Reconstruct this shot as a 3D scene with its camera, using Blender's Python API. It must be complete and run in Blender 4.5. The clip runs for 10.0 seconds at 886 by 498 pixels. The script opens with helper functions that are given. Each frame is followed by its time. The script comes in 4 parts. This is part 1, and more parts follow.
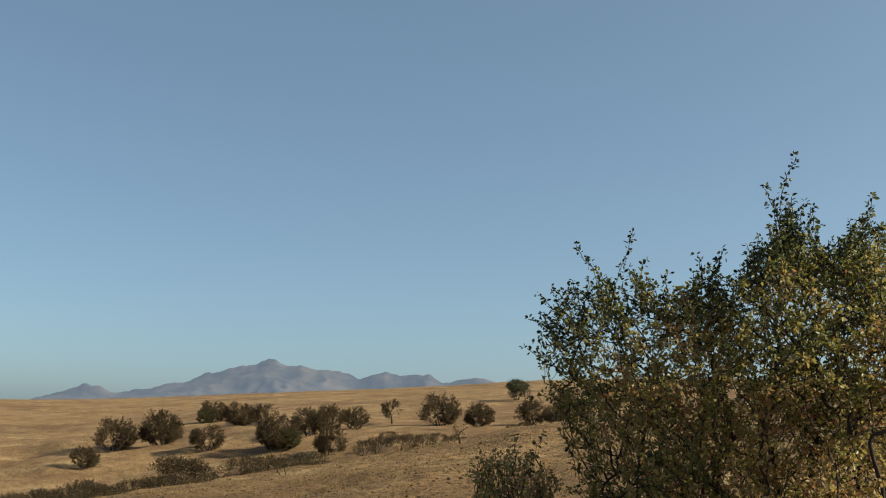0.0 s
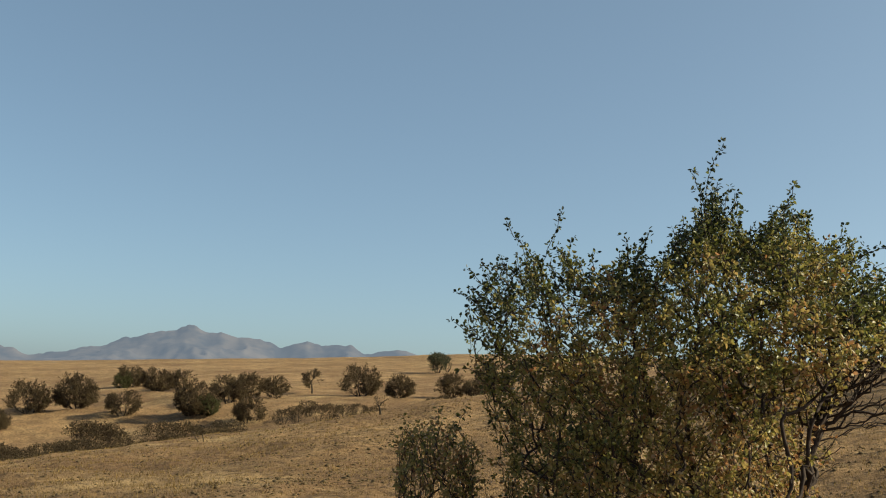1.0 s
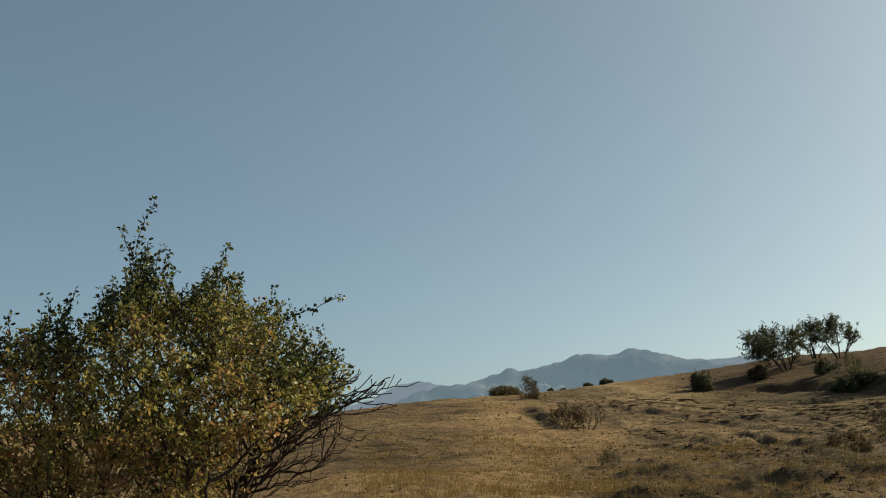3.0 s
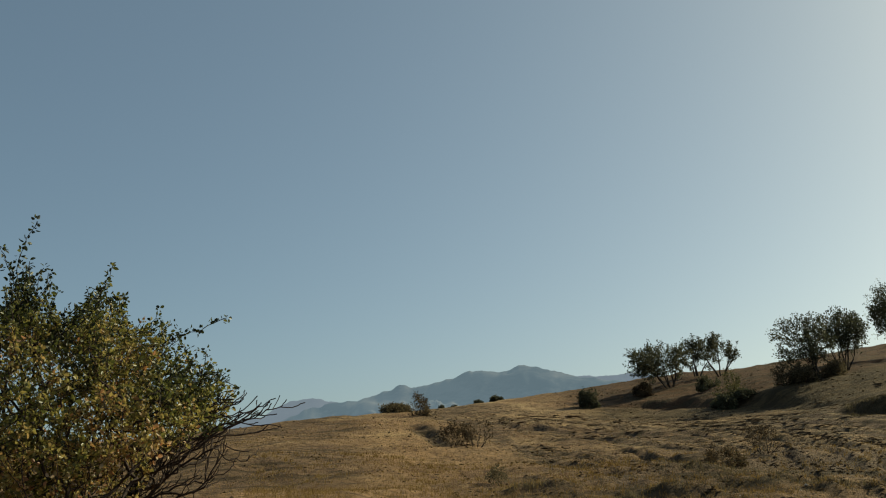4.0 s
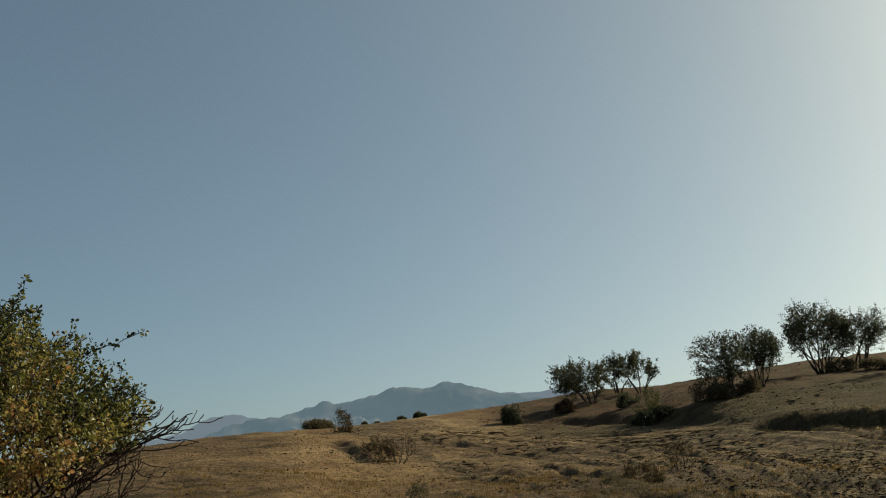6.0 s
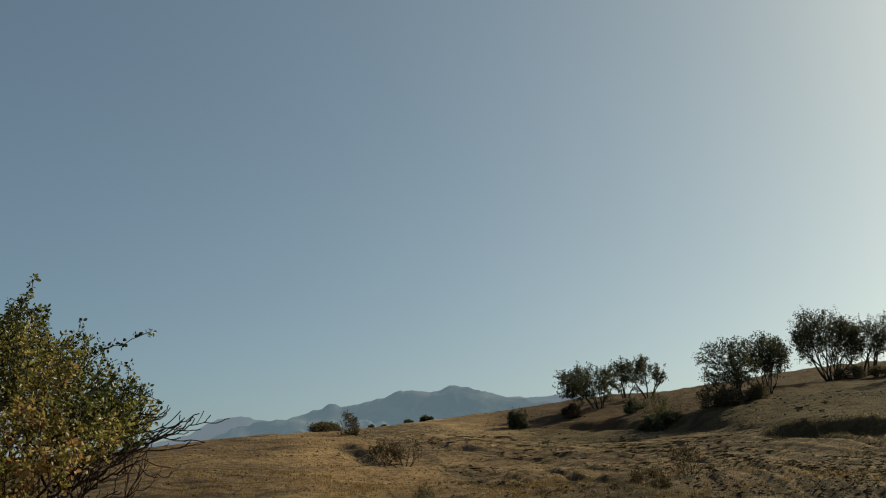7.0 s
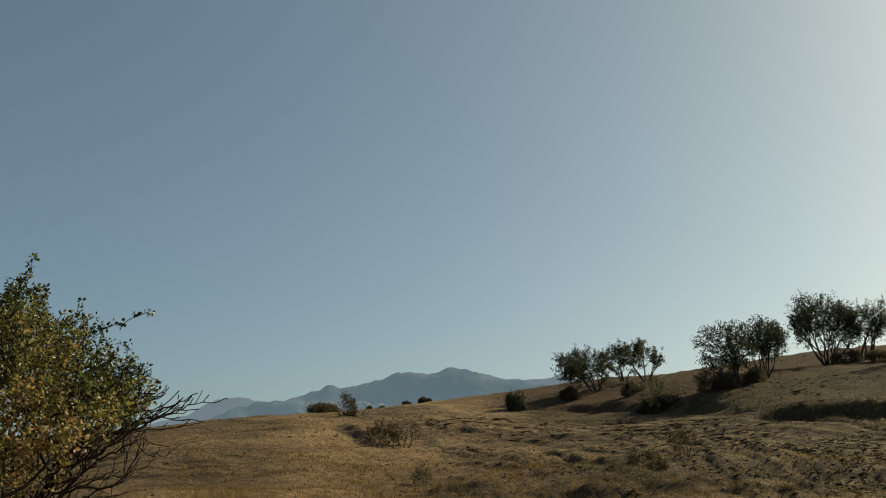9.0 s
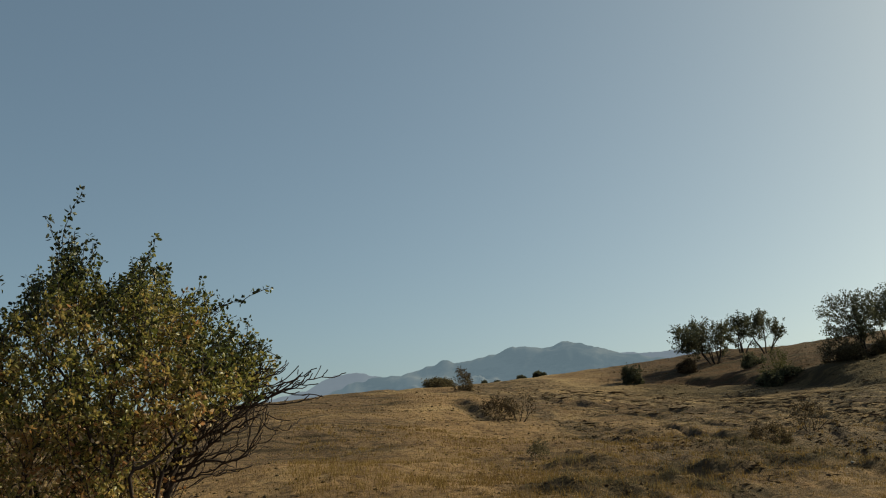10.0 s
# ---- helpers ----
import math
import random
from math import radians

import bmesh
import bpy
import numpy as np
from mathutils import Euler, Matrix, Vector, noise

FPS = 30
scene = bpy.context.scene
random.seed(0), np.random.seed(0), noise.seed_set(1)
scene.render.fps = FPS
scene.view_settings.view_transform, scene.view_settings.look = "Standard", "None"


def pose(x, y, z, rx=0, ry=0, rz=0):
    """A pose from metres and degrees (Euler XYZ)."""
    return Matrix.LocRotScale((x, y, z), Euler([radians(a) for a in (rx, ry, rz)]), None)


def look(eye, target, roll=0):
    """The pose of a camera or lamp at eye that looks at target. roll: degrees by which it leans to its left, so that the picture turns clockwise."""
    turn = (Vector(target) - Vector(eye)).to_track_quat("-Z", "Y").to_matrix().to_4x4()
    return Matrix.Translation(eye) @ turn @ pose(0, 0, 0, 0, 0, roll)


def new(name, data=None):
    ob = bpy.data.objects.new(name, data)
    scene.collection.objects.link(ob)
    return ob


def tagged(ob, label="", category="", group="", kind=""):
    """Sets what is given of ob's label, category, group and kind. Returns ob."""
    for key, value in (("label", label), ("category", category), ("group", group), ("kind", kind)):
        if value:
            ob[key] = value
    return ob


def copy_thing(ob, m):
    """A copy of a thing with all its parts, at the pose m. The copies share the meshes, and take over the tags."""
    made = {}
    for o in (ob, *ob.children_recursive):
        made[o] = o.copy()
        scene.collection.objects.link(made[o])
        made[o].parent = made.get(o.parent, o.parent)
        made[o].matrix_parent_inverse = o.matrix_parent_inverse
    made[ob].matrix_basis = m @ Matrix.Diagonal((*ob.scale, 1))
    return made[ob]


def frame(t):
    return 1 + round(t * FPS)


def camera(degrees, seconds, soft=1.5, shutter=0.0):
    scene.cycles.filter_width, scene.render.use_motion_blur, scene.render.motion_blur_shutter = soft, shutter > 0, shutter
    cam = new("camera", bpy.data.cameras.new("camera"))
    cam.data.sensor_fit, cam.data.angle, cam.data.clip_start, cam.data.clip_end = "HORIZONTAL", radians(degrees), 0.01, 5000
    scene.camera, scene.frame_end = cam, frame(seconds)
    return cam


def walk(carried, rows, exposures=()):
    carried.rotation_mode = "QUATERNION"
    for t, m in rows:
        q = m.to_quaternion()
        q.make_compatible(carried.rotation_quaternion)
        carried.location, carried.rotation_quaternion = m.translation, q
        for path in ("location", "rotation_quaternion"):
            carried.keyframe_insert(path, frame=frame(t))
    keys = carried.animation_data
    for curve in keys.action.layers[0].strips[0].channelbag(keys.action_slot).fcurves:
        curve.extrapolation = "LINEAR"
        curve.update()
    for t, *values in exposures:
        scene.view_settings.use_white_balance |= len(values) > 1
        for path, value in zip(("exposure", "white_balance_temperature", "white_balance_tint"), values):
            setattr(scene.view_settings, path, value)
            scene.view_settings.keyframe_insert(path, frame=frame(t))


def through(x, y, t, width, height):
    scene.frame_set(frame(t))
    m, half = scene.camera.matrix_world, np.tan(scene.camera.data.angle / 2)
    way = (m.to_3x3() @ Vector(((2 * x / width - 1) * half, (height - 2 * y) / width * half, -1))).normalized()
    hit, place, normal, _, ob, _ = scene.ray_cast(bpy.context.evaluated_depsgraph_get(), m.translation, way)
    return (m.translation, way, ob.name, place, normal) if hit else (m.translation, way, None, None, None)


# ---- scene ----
cam = camera(45.93, 10.0, soft=1.1)
walk(cam, [
    (0, pose(-0.076, -0.031, 1.602, 99.69, -1.28, 42.65)),
    (0.5, pose(-0.059, -0.064, 1.599, 98.53, -2.35, 40.56)),
    (0.8, pose(-0.098, -0.087, 1.589, 98.00, -2.55, 41.10)),
    (1, pose(-0.079, -0.067, 1.596, 98.34, -2.70, 38.32)),
    (1.1, pose(-0.087, -0.070, 1.591, 98.74, -2.31, 36.15)),
    (1.2, pose(-0.077, -0.073, 1.595, 99.82, -2.10, 34.02)),
    (1.3, pose(-0.076, -0.068, 1.604, 100.97, -1.52, 30.97)),
    (1.5, pose(-0.064, -0.033, 1.640, 102.37, -0.21, 25.26)),
    (1.7, pose(-0.056, -0.013, 1.633, 102.70, 0.03, 22.22)),
    (2, pose(-0.032, 0.064, 1.650, 102.53, 0.26, 16.91)),
    (2.2, pose(-0.026, 0.089, 1.640, 102.24, 0.00, 13.53)),
    (2.5, pose(-0.014, 0.157, 1.639, 101.95, 1.12, 11.47)),
    (2.7, pose(-0.019, 0.161, 1.634, 101.80, 1.39, 10.74)),
    (3.8, pose(0.022, 0.039, 1.629, 102.66, 1.89, 5.48)),
    (4, pose(0.036, 0.029, 1.642, 102.66, 2.02, 3.84)),
    (4.5, pose(0.057, 0.004, 1.630, 102.36, 2.35, 0.63)),
    (5, pose(0.064, -0.005, 1.628, 102.31, 2.25, -0.85)),
    (5.5, pose(0.064, -0.017, 1.632, 102.88, 2.41, -0.36)),
    (7, pose(0.064, -0.010, 1.625, 103.60, 1.75, 0.04)),
    (7.5, pose(0.063, -0.006, 1.623, 102.82, 1.23, 0.27)),
    (8, pose(0.067, -0.013, 1.627, 103.39, 1.21, -1.12)),
    (8.5, pose(0.061, -0.013, 1.626, 103.35, 1.18, -0.57)),
    (9, pose(0.068, -0.023, 1.620, 102.62, 1.45, -0.09)),
    (9.5, pose(0.061, 0.018, 1.620, 102.13, 1.41, 0.84)),
    (9.7, pose(0.035, 0.043, 1.612, 101.94, 1.71, 2.44)),
    (10, pose(0.050, 0.046, 1.620, 101.40, 1.43, 6.15)),
], exposures=[(0, 0.64, 7050, -7), (1.1, 0.74, 7400, -7), (2.0, 0.56, 7750, -8), (2.7, 0.38, 7700, -10), (4, 0.17, 7650, -11), (4.6, 0.07, 7650, -11), (9.3, 0.02, 7650, -11), (10, 0.16, 7700, -10)])

# ---- light ----
SUN_BEARING, SUN_HEIGHT = 54.0, 30.0          # degrees right of +y, degrees above the horizon
world = bpy.data.worlds.new("sky")
scene.world = world
world.use_nodes = True
wn = world.node_tree.nodes
sky = wn.new("ShaderNodeTexSky")
sky.sky_type = "NISHITA"
sky.sun_disc = False
sky.sun_elevation = radians(SUN_HEIGHT)
sky.sun_rotation = radians(SUN_BEARING)
sky.air_density, sky.dust_density, sky.ozone_density, sky.altitude = 0.6, 2.4, 1.5, 300
wn["Background"].inputs["Strength"].default_value = 0.110
haze = wn.new("ShaderNodeMix")                # dry haze, the same all round
haze.data_type = "RGBA"
haze.inputs[0].default_value = 0.28
haze.inputs[7].default_value = (1.45, 2.05, 3.30, 1)
world.node_tree.links.new(sky.outputs["Color"], haze.inputs[6])
world.node_tree.links.new(haze.outputs[2], wn["Background"].inputs["Color"])

sun = new("sun", bpy.data.lights.new("sun", "SUN"))
sun.data.energy, sun.data.angle, sun.data.color = 4.8, radians(0.55), (1.0, 0.90, 0.77)
_sb, _sh = radians(SUN_BEARING), radians(SUN_HEIGHT)
SUN_WAY = Vector((math.sin(_sb) * math.cos(_sh), math.cos(_sb) * math.cos(_sh), math.sin(_sh)))
sun.matrix_world = look(SUN_WAY * 60, (0, 0, 0))


# ---- materials ----
class Shade:
    """A node material with a few short-hands."""

    def __init__(self, name, rough=0.9, gloss=0.2):
        self.m = bpy.data.materials.new(name)
        self.m.use_nodes = True
        self.t = self.m.node_tree
        self.b = self.t.nodes["Principled BSDF"]
        self.b.inputs["Roughness"].default_value = rough
        self.b.inputs["Specular IOR Level"].default_value = gloss
        self.pos = self.t.nodes.new("ShaderNodeNewGeometry")

    def node(self, kind, **sets):
        n = self.t.nodes.new(kind)
        for k, v in sets.items():
            n.inputs[k].default_value = v
        return n

    def link(self, a, b):
        self.t.links.new(a, b)

    def noise(self, scale, detail=4.0, rough=0.6, stretch=None):
        n = self.node("ShaderNodeTexNoise", Scale=scale, Detail=detail, Roughness=rough)
        src = self.pos.outputs["Position"]
        if stretch:
            mp = self.node("ShaderNodeMapping")
            mp.inputs["Scale"].default_value = stretch
            self.link(src, mp.inputs["Vector"])
            src = mp.outputs["Vector"]
        self.link(src, n.inputs["Vector"])
        return n.outputs["Fac"]

    def ramp(self, fac, *stops):
        n = self.t.nodes.new("ShaderNodeValToRGB")
        el = n.color_ramp.elements
        while len(el) < len(stops):
            el.new(0.5)
        for e, (p, c) in zip(el, stops):
            e.position, e.color = p, (*c, 1) if len(c) == 3 else (c[0], c[0], c[0], 1)
        self.link(fac, n.inputs["Fac"])
        return n.outputs["Color"]

    def mix(self, fac, a, b):
        n = self.t.nodes.new("ShaderNodeMix")
        n.data_type = "RGBA"
        for sock, v in ((n.inputs[0], fac), (n.inputs[6], a), (n.inputs[7], b)):
            if isinstance(v, (int, float)):
                sock.default_value = v
            elif isinstance(v, tuple):
                sock.default_value = (*v, 1)
            else:
                self.link(v, sock)
        return n.outputs[2]

    def attr(self, name):
        n = self.t.nodes.new("ShaderNodeAttribute")
        n.attribute_name = name
        return n.outputs["Fac"]

    def math(self, op, a, b=0.0):
        n = self.t.nodes.new("ShaderNodeMath")
        n.operation = op
        for sock, v in zip(n.inputs, (a, b)):
            if isinstance(v, (int, float)):
                sock.default_value = v
            else:
                self.link(v, sock)
        return n.outputs[0]

    def bump(self, height, strength=0.5, distance=0.05):
        n = self.node("ShaderNodeBump", Strength=strength, Distance=distance)
        self.link(height, n.inputs["Height"])
        self.link(n.outputs["Normal"], self.b.inputs["Normal"])

    def colour(self, c):
        if isinstance(c, tuple):
            self.b.inputs["Base Color"].default_value = (*c, 1)
        else:
            self.link(c, self.b.inputs["Base Color"])
        return self.m


def earth_material():
    s = Shade("dry_steppe", 0.95, 0.08)
    big = s.ramp(s.noise(0.075, 6, 0.65), (0.36, (0.397, 0.262, 0.152)), (0.50, (0.288, 0.182, 0.105)), (0.62, (0.192, 0.116, 0.072)))
    gold = s.mix(s.ramp(s.noise(0.19, 5, 0.6, (1, 1, 0.2)), (0.52, (0.0,)), (0.64, (0.8,))), big, (0.448, 0.320, 0.187))
    mid = s.mix(s.ramp(s.noise(0.55, 6, 0.7), (0.42, (0.0,)), (0.62, (0.75,))), gold, (0.160, 0.101, 0.064))
    fine = s.mix(s.ramp(s.noise(6.0, 5, 0.75), (0.47, (0.0,)), (0.62, (0.85,))), mid, (0.077, 0.050, 0.035))
    straw = s.mix(s.ramp(s.noise(3.1, 6, 0.8), (0.55, (0.0,)), (0.67, (0.65,))), fine, (0.397, 0.288, 0.169))
    soil = s.mix(s.ramp(s.noise(2.4, 6, 0.75), (0.35, (0.0,)), (0.65, (1.0,))), (0.160, 0.114, 0.090), (0.067, 0.049, 0.041))
    bare = s.mix(s.ramp(s.noise(4.3, 6, 0.8), (0.50, (0.0,)), (0.64, (0.7,))), soil, (0.230, 0.160, 0.104))
    c = s.mix(s.attr("bare"), straw, bare)
    c = s.mix(s.math("MULTIPLY", s.attr("pale"), s.ramp(s.noise(1.9, 5, 0.7, (0.3, 1.2, 1)), (0.35, (0.15,)), (0.62, (0.75,)))), c, (0.400, 0.292, 0.180))
    red = s.mix(s.ramp(s.noise(1.3, 6, 0.75, (0.5, 1, 1)), (0.40, (0.0,)), (0.62, (1.0,))), (0.128, 0.070, 0.040), (0.056, 0.032, 0.021))
    c = s.mix(s.math("MULTIPLY", s.attr("field"), 0.92), c, red)
    # dead weed, its dark colour also standing in for shade on the bank
    dead = s.mix(s.ramp(s.noise(2.1, 6, 0.75, (0.5, 1, 1)), (0.38, (0.0,)), (0.60, (1.0,))), (0.122, 0.086, 0.047), (0.046, 0.035, 0.022))
    c = s.mix(s.math("MULTIPLY", s.attr("weed_shade"), 0.9), c, dead)
    # grooves of the ruts darkened: their shade is put into the colour
    c = s.mix(s.math("MULTIPLY", s.attr("rut_shade"), s.ramp(s.noise(1.1, 5, 0.7), (0.35, (0.1,)), (0.55, (0.85,)))), c, (0.066, 0.046, 0.031))
    # thin dark lines that follow the track: shade of broken turf edges, painted in
    streak = s.ramp(s.noise(1.5, 6, 0.65, (0.14, 1.5, 1.0)), (0.49, (0.0,)), (0.58, (0.9,)))
    worn = s.ramp(s.attr("bare"), (0.05, (0.0,)), (0.30, (1.0,)))
    c = s.mix(s.math("MULTIPLY", streak, worn), c, (0.062, 0.046, 0.030))
    speck = s.ramp(s.noise(5.2, 5, 0.8), (0.53, (0.0,)), (0.62, (0.85,)))
    c = s.mix(s.math("MULTIPLY", speck, worn), c, (0.052, 0.040, 0.026))
    warm = s.t.nodes.new("ShaderNodeMix")
    warm.data_type, warm.blend_type = "RGBA", "MULTIPLY"
    warm.inputs[0].default_value, warm.inputs[7].default_value = 1.0, (1.03, 0.98, 0.86, 1)
    s.link(c, warm.inputs[6])
    c = warm.outputs[2]
    h = s.math("ADD", s.math("MULTIPLY", s.noise(9.0, 6, 0.75), 0.6), s.noise(1.7, 5, 0.7))
    s.bump(h, 0.9, 0.22)
    return s.colour(c)


def bark_material(name, dark, light):
    s = Shade(name, 0.9, 0.15)
    c = s.mix(s.noise(26, 5, 0.7, (1, 1, 0.25)), dark, light)
    s.bump(s.noise(60, 4, 0.7, (1, 1, 0.2)), 0.6, 0.01)
    return s.colour(c)


def leaf_material(name, *stops, through=0.35, rough=0.42, gloss=0.45):
    """Leaves that differ one by one, and let some light through."""
    s = Shade(name, rough, gloss)
    c = s.ramp(s.attr("tone"), *stops)
    s.colour(c)
    tr = s.node("ShaderNodeBsdfTranslucent")
    s.link(c, tr.inputs["Color"])
    mx = s.node("ShaderNodeMixShader")
    mx.inputs[0].default_value = through
    s.link(s.b.outputs[0], mx.inputs[1])
    s.link(tr.outputs[0], mx.inputs[2])
    s.link(mx.outputs[0], s.t.nodes["Material Output"].inputs["Surface"])
    return s.m


def mountain_material(name, lit, dark, haze_tint, glow):
    """A far range; the bright haze before it is a glow painted on its surface."""
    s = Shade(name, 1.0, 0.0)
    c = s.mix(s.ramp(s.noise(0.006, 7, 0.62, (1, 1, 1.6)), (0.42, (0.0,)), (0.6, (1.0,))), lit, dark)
    s.b.inputs["Emission Color"].default_value = (*haze_tint, 1)
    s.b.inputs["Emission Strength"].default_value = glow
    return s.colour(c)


EARTH = earth_material()
BARK = bark_material("pear_bark", (0.020, 0.014, 0.012), (0.070, 0.050, 0.042))
BARK_GREY = bark_material("hawthorn_bark", (0.020, 0.016, 0.013), (0.062, 0.048, 0.037))
PEAR_LEAF = leaf_material("pear_leaf", (0.0, (0.022, 0.028, 0.013)), (0.24, (0.090, 0.096, 0.024)), (0.46, (0.245, 0.212, 0.062)),
                          (0.70, (0.370, 0.260, 0.096)), (0.84, (0.330, 0.145, 0.060)), (1.0, (0.50, 0.40, 0.26)), through=0.50, rough=0.42, gloss=0.42)
SCRUB_LEAF = leaf_material("scrub_leaf", (0.0, (0.034, 0.024, 0.016)), (0.5, (0.086, 0.060, 0.034)), (0.85, (0.135, 0.095, 0.052)), (1.0, (0.080, 0.078, 0.034)), through=0.35, rough=0.8, gloss=0.1)
GREEN_LEAF = leaf_material("green_scrub_leaf", (0.0, (0.040, 0.040, 0.018)), (0.6, (0.098, 0.094, 0.040)), (1.0, (0.160, 0.132, 0.062)), through=0.38, rough=0.75, gloss=0.12)
BRUSH_LEAF = leaf_material("brush_twig_leaf", (0.0, (0.065, 0.052, 0.031)), (0.6, (0.130, 0.106, 0.062)), (1.0, (0.190, 0.150, 0.090)), through=0.38, rough=0.85, gloss=0.08)
THORN_LEAF = leaf_material("hawthorn_leaf", (0.0, (0.036, 0.039, 0.024)), (0.6, (0.088, 0.088, 0.050)), (1.0, (0.150, 0.128, 0.075)), through=0.30, rough=0.65, gloss=0.15)
STRAW = leaf_material("straw", (0.0, (0.118, 0.072, 0.028)), (0.6, (0.250, 0.155, 0.055)), (1.0, (0.350, 0.240, 0.100)), through=0.25, rough=0.85, gloss=0.08)
def plain(name, a, b, scale):
    s = Shade(name, 0.95, 0.05)
    return s.colour(s.mix(s.noise(scale, 4, 0.7), a, b))


WEED = plain("dark_weed", (0.058, 0.042, 0.024), (0.136, 0.095, 0.053), 9.0)
STONE = plain("pale_stone", (0.245, 0.218, 0.184), (0.374, 0.340, 0.292), 14.0)
RANGE_WEST = mountain_material("hazed_range_west_rock", (0.058, 0.048, 0.043), (0.018, 0.019, 0.023), (0.30, 0.36, 0.53), 0.29)
RANGE_FAR = mountain_material("hazed_far_range_rock", (0.045, 0.047, 0.05), (0.025, 0.027, 0.03), (0.37, 0.44, 0.64), 0.43)
RANGE_NORTH = mountain_material("hazed_range_north_rock", (0.085, 0.080, 0.077), (0.022, 0.025, 0.030), (0.29, 0.40, 0.58), 0.35)


# ---- terrain ----
def lattice(ix, iy, seed):
    n = (ix.astype(np.int64) * 374761393 + iy.astype(np.int64) * 668265263 + seed * 2147483647) & 0xFFFFFFFF
    n = ((n ^ (n >> 13)) * 1274126177) & 0xFFFFFFFF
    return ((n ^ (n >> 16)) & 0xFFFF) / 65535.0


def vnoise(x, y, seed=0):
    """Smooth value noise, -1 to 1, one lump a metre."""
    ix, iy = np.floor(x), np.floor(y)
    fx, fy = x - ix, y - iy
    fx, fy = fx * fx * (3 - 2 * fx), fy * fy * (3 - 2 * fy)
    a, b = lattice(ix, iy, seed), lattice(ix + 1, iy, seed)
    c, d = lattice(ix, iy + 1, seed), lattice(ix + 1, iy + 1, seed)
    return 2 * ((a * (1 - fx) + b * fx) * (1 - fy) + (c * (1 - fx) + d * fx) * fy) - 1


def fbm(x, y, octaves=4, seed=0):
    total, gain = 0 * x, 1.0
    for k in range(octaves):
        total = total + gain * vnoise(x * 2 ** k + 17.3 * k, y * 2 ** k - 9.1 * k, seed + k)
        gain *= 0.5
    return total


def step(a, b, v):
    s = np.clip((v - a) / (b - a), 0, 1)
    return s * s * (3 - 2 * s)


# Land forms by bearing from the standing place: a slope, a ridge, the hollow or bank behind it, the field above, the last rise.
BEARING = [-180, -75, -62, -52, -44, -37, -25, -14, -6, 0, 7, 12, 17, 22, 32, 70, 130]
NEAR_Z = [0.1, 0.08, 0.27, 0.38, 0.42, 0.61, 0.97, 1.22, 1.17, 1.11, 1.08, 1.09, 0.99, 0.87, 0.76, 0.6, 0.3]
RIDGE_R = [40, 30, 30, 30, 32, 35, 42, 55, 62, 66, 62, 56, 47, 40, 38, 40, 40]
RIDGE_Z = [0.4, -1.53, -0.65, 0.19, 0.99, 1.76, 3.1, 4.80, 5.76, 6.31, 5.43, 4.78, 4.28, 3.55, 3.17, 2.5, 1.0]
HOLLOW_R = [80, 58, 58, 56, 58, 60, 66, 76, 78, 80, 67.5, 62, 53, 44, 42, 60, 80]
HOLLOW_Z = [0.6, -4.92, -4.07, -2.41, -0.65, 1.07, 2.91, 5.56, 6.64, 7.8, 6.75, 6.45, 5.54, 4.29, 3.89, 4.0, 1.5]
FIELD_R = [150, 96, 95, 96, 97, 100, 110, 120, 110, 105, 92, 78, 74, 70, 70, 90, 150]
FIELD_Z = [0.8, -1.56, -0.85, 0.85, 1.56, 2.29, 4.46, 5.93, 7.22, 9.6, 9.6, 8.9, 8.65, 8.3, 8.2, 8.0, 2.0]
RISE_R = [400, 350, 350, 310, 300, 280, 260, 240, 200, 160, 125, 110, 110, 110, 120, 200, 400]
RISE_Z = [1.0, 6.04, 7.35, 9.75, 11.7, 14.2, 14.11, 10.96, 10.2, 11.5, 12.5, 11.0, 12.2, 13.15, 13.9, 14.6, 3.0]


def form(values, bearing):
    return np.interp(bearing, BEARING, values, period=360)


def land(x, y):
    """The height of the bare land form, without its small relief."""
    r = np.hypot(x, y)
    b = np.degrees(np.arctan2(x, y))
    smooth = lambda v: (form(v, b - 2.2) + form(v, b) + form(v, b + 2.2)) / 3
    R = np.stack([0 * r, 0 * r + 13.5, smooth(RIDGE_R), smooth(HOLLOW_R), smooth(FIELD_R), smooth(RISE_R), 0 * r + 900, 0 * r + 5200])
    Z = np.stack([0 * r, smooth(NEAR_Z), smooth(RIDGE_Z), smooth(HOLLOW_Z), smooth(FIELD_Z), smooth(RISE_Z), 0 * r + 6, 0 * r + 10])
    d = np.diff(Z, axis=0) / np.diff(R, axis=0)
    m = np.zeros_like(Z)
    same = d[:-1] * d[1:] > 0
    m[1:-1] = np.where(same, 2 * d[:-1] * d[1:] / np.where(same, d[:-1] + d[1:], 1), 0)
    m[0], m[-1] = d[0], d[-1]
    k = np.clip((r[None] >= R[1:-1]).sum(0), 0, len(R) - 2)
    pick = lambda a: np.take_along_axis(a, k[None], 0)[0]
    pick1 = lambda a: np.take_along_axis(a, k[None] + 1, 0)[0]
    h = pick1(R) - pick(R)
    u = np.clip((r - pick(R)) / h, 0, 1)
    return ((2 * u ** 3 - 3 * u ** 2 + 1) * pick(Z) + (u ** 3 - 2 * u ** 2 + u) * h * pick(m)
            + (3 * u ** 2 - 2 * u ** 3) * pick1(Z) + (u ** 3 - u ** 2) * h * pick1(m))


# the rutted dirt road climbs from the east and over the crest
ROAD_B = [-6, -3, 0, 5, 12, 17, 22, 28, 40, 60, 90]
ROAD_R = [75, 62, 53, 49, 43, 36.5, 30, 27, 24, 23, 25]


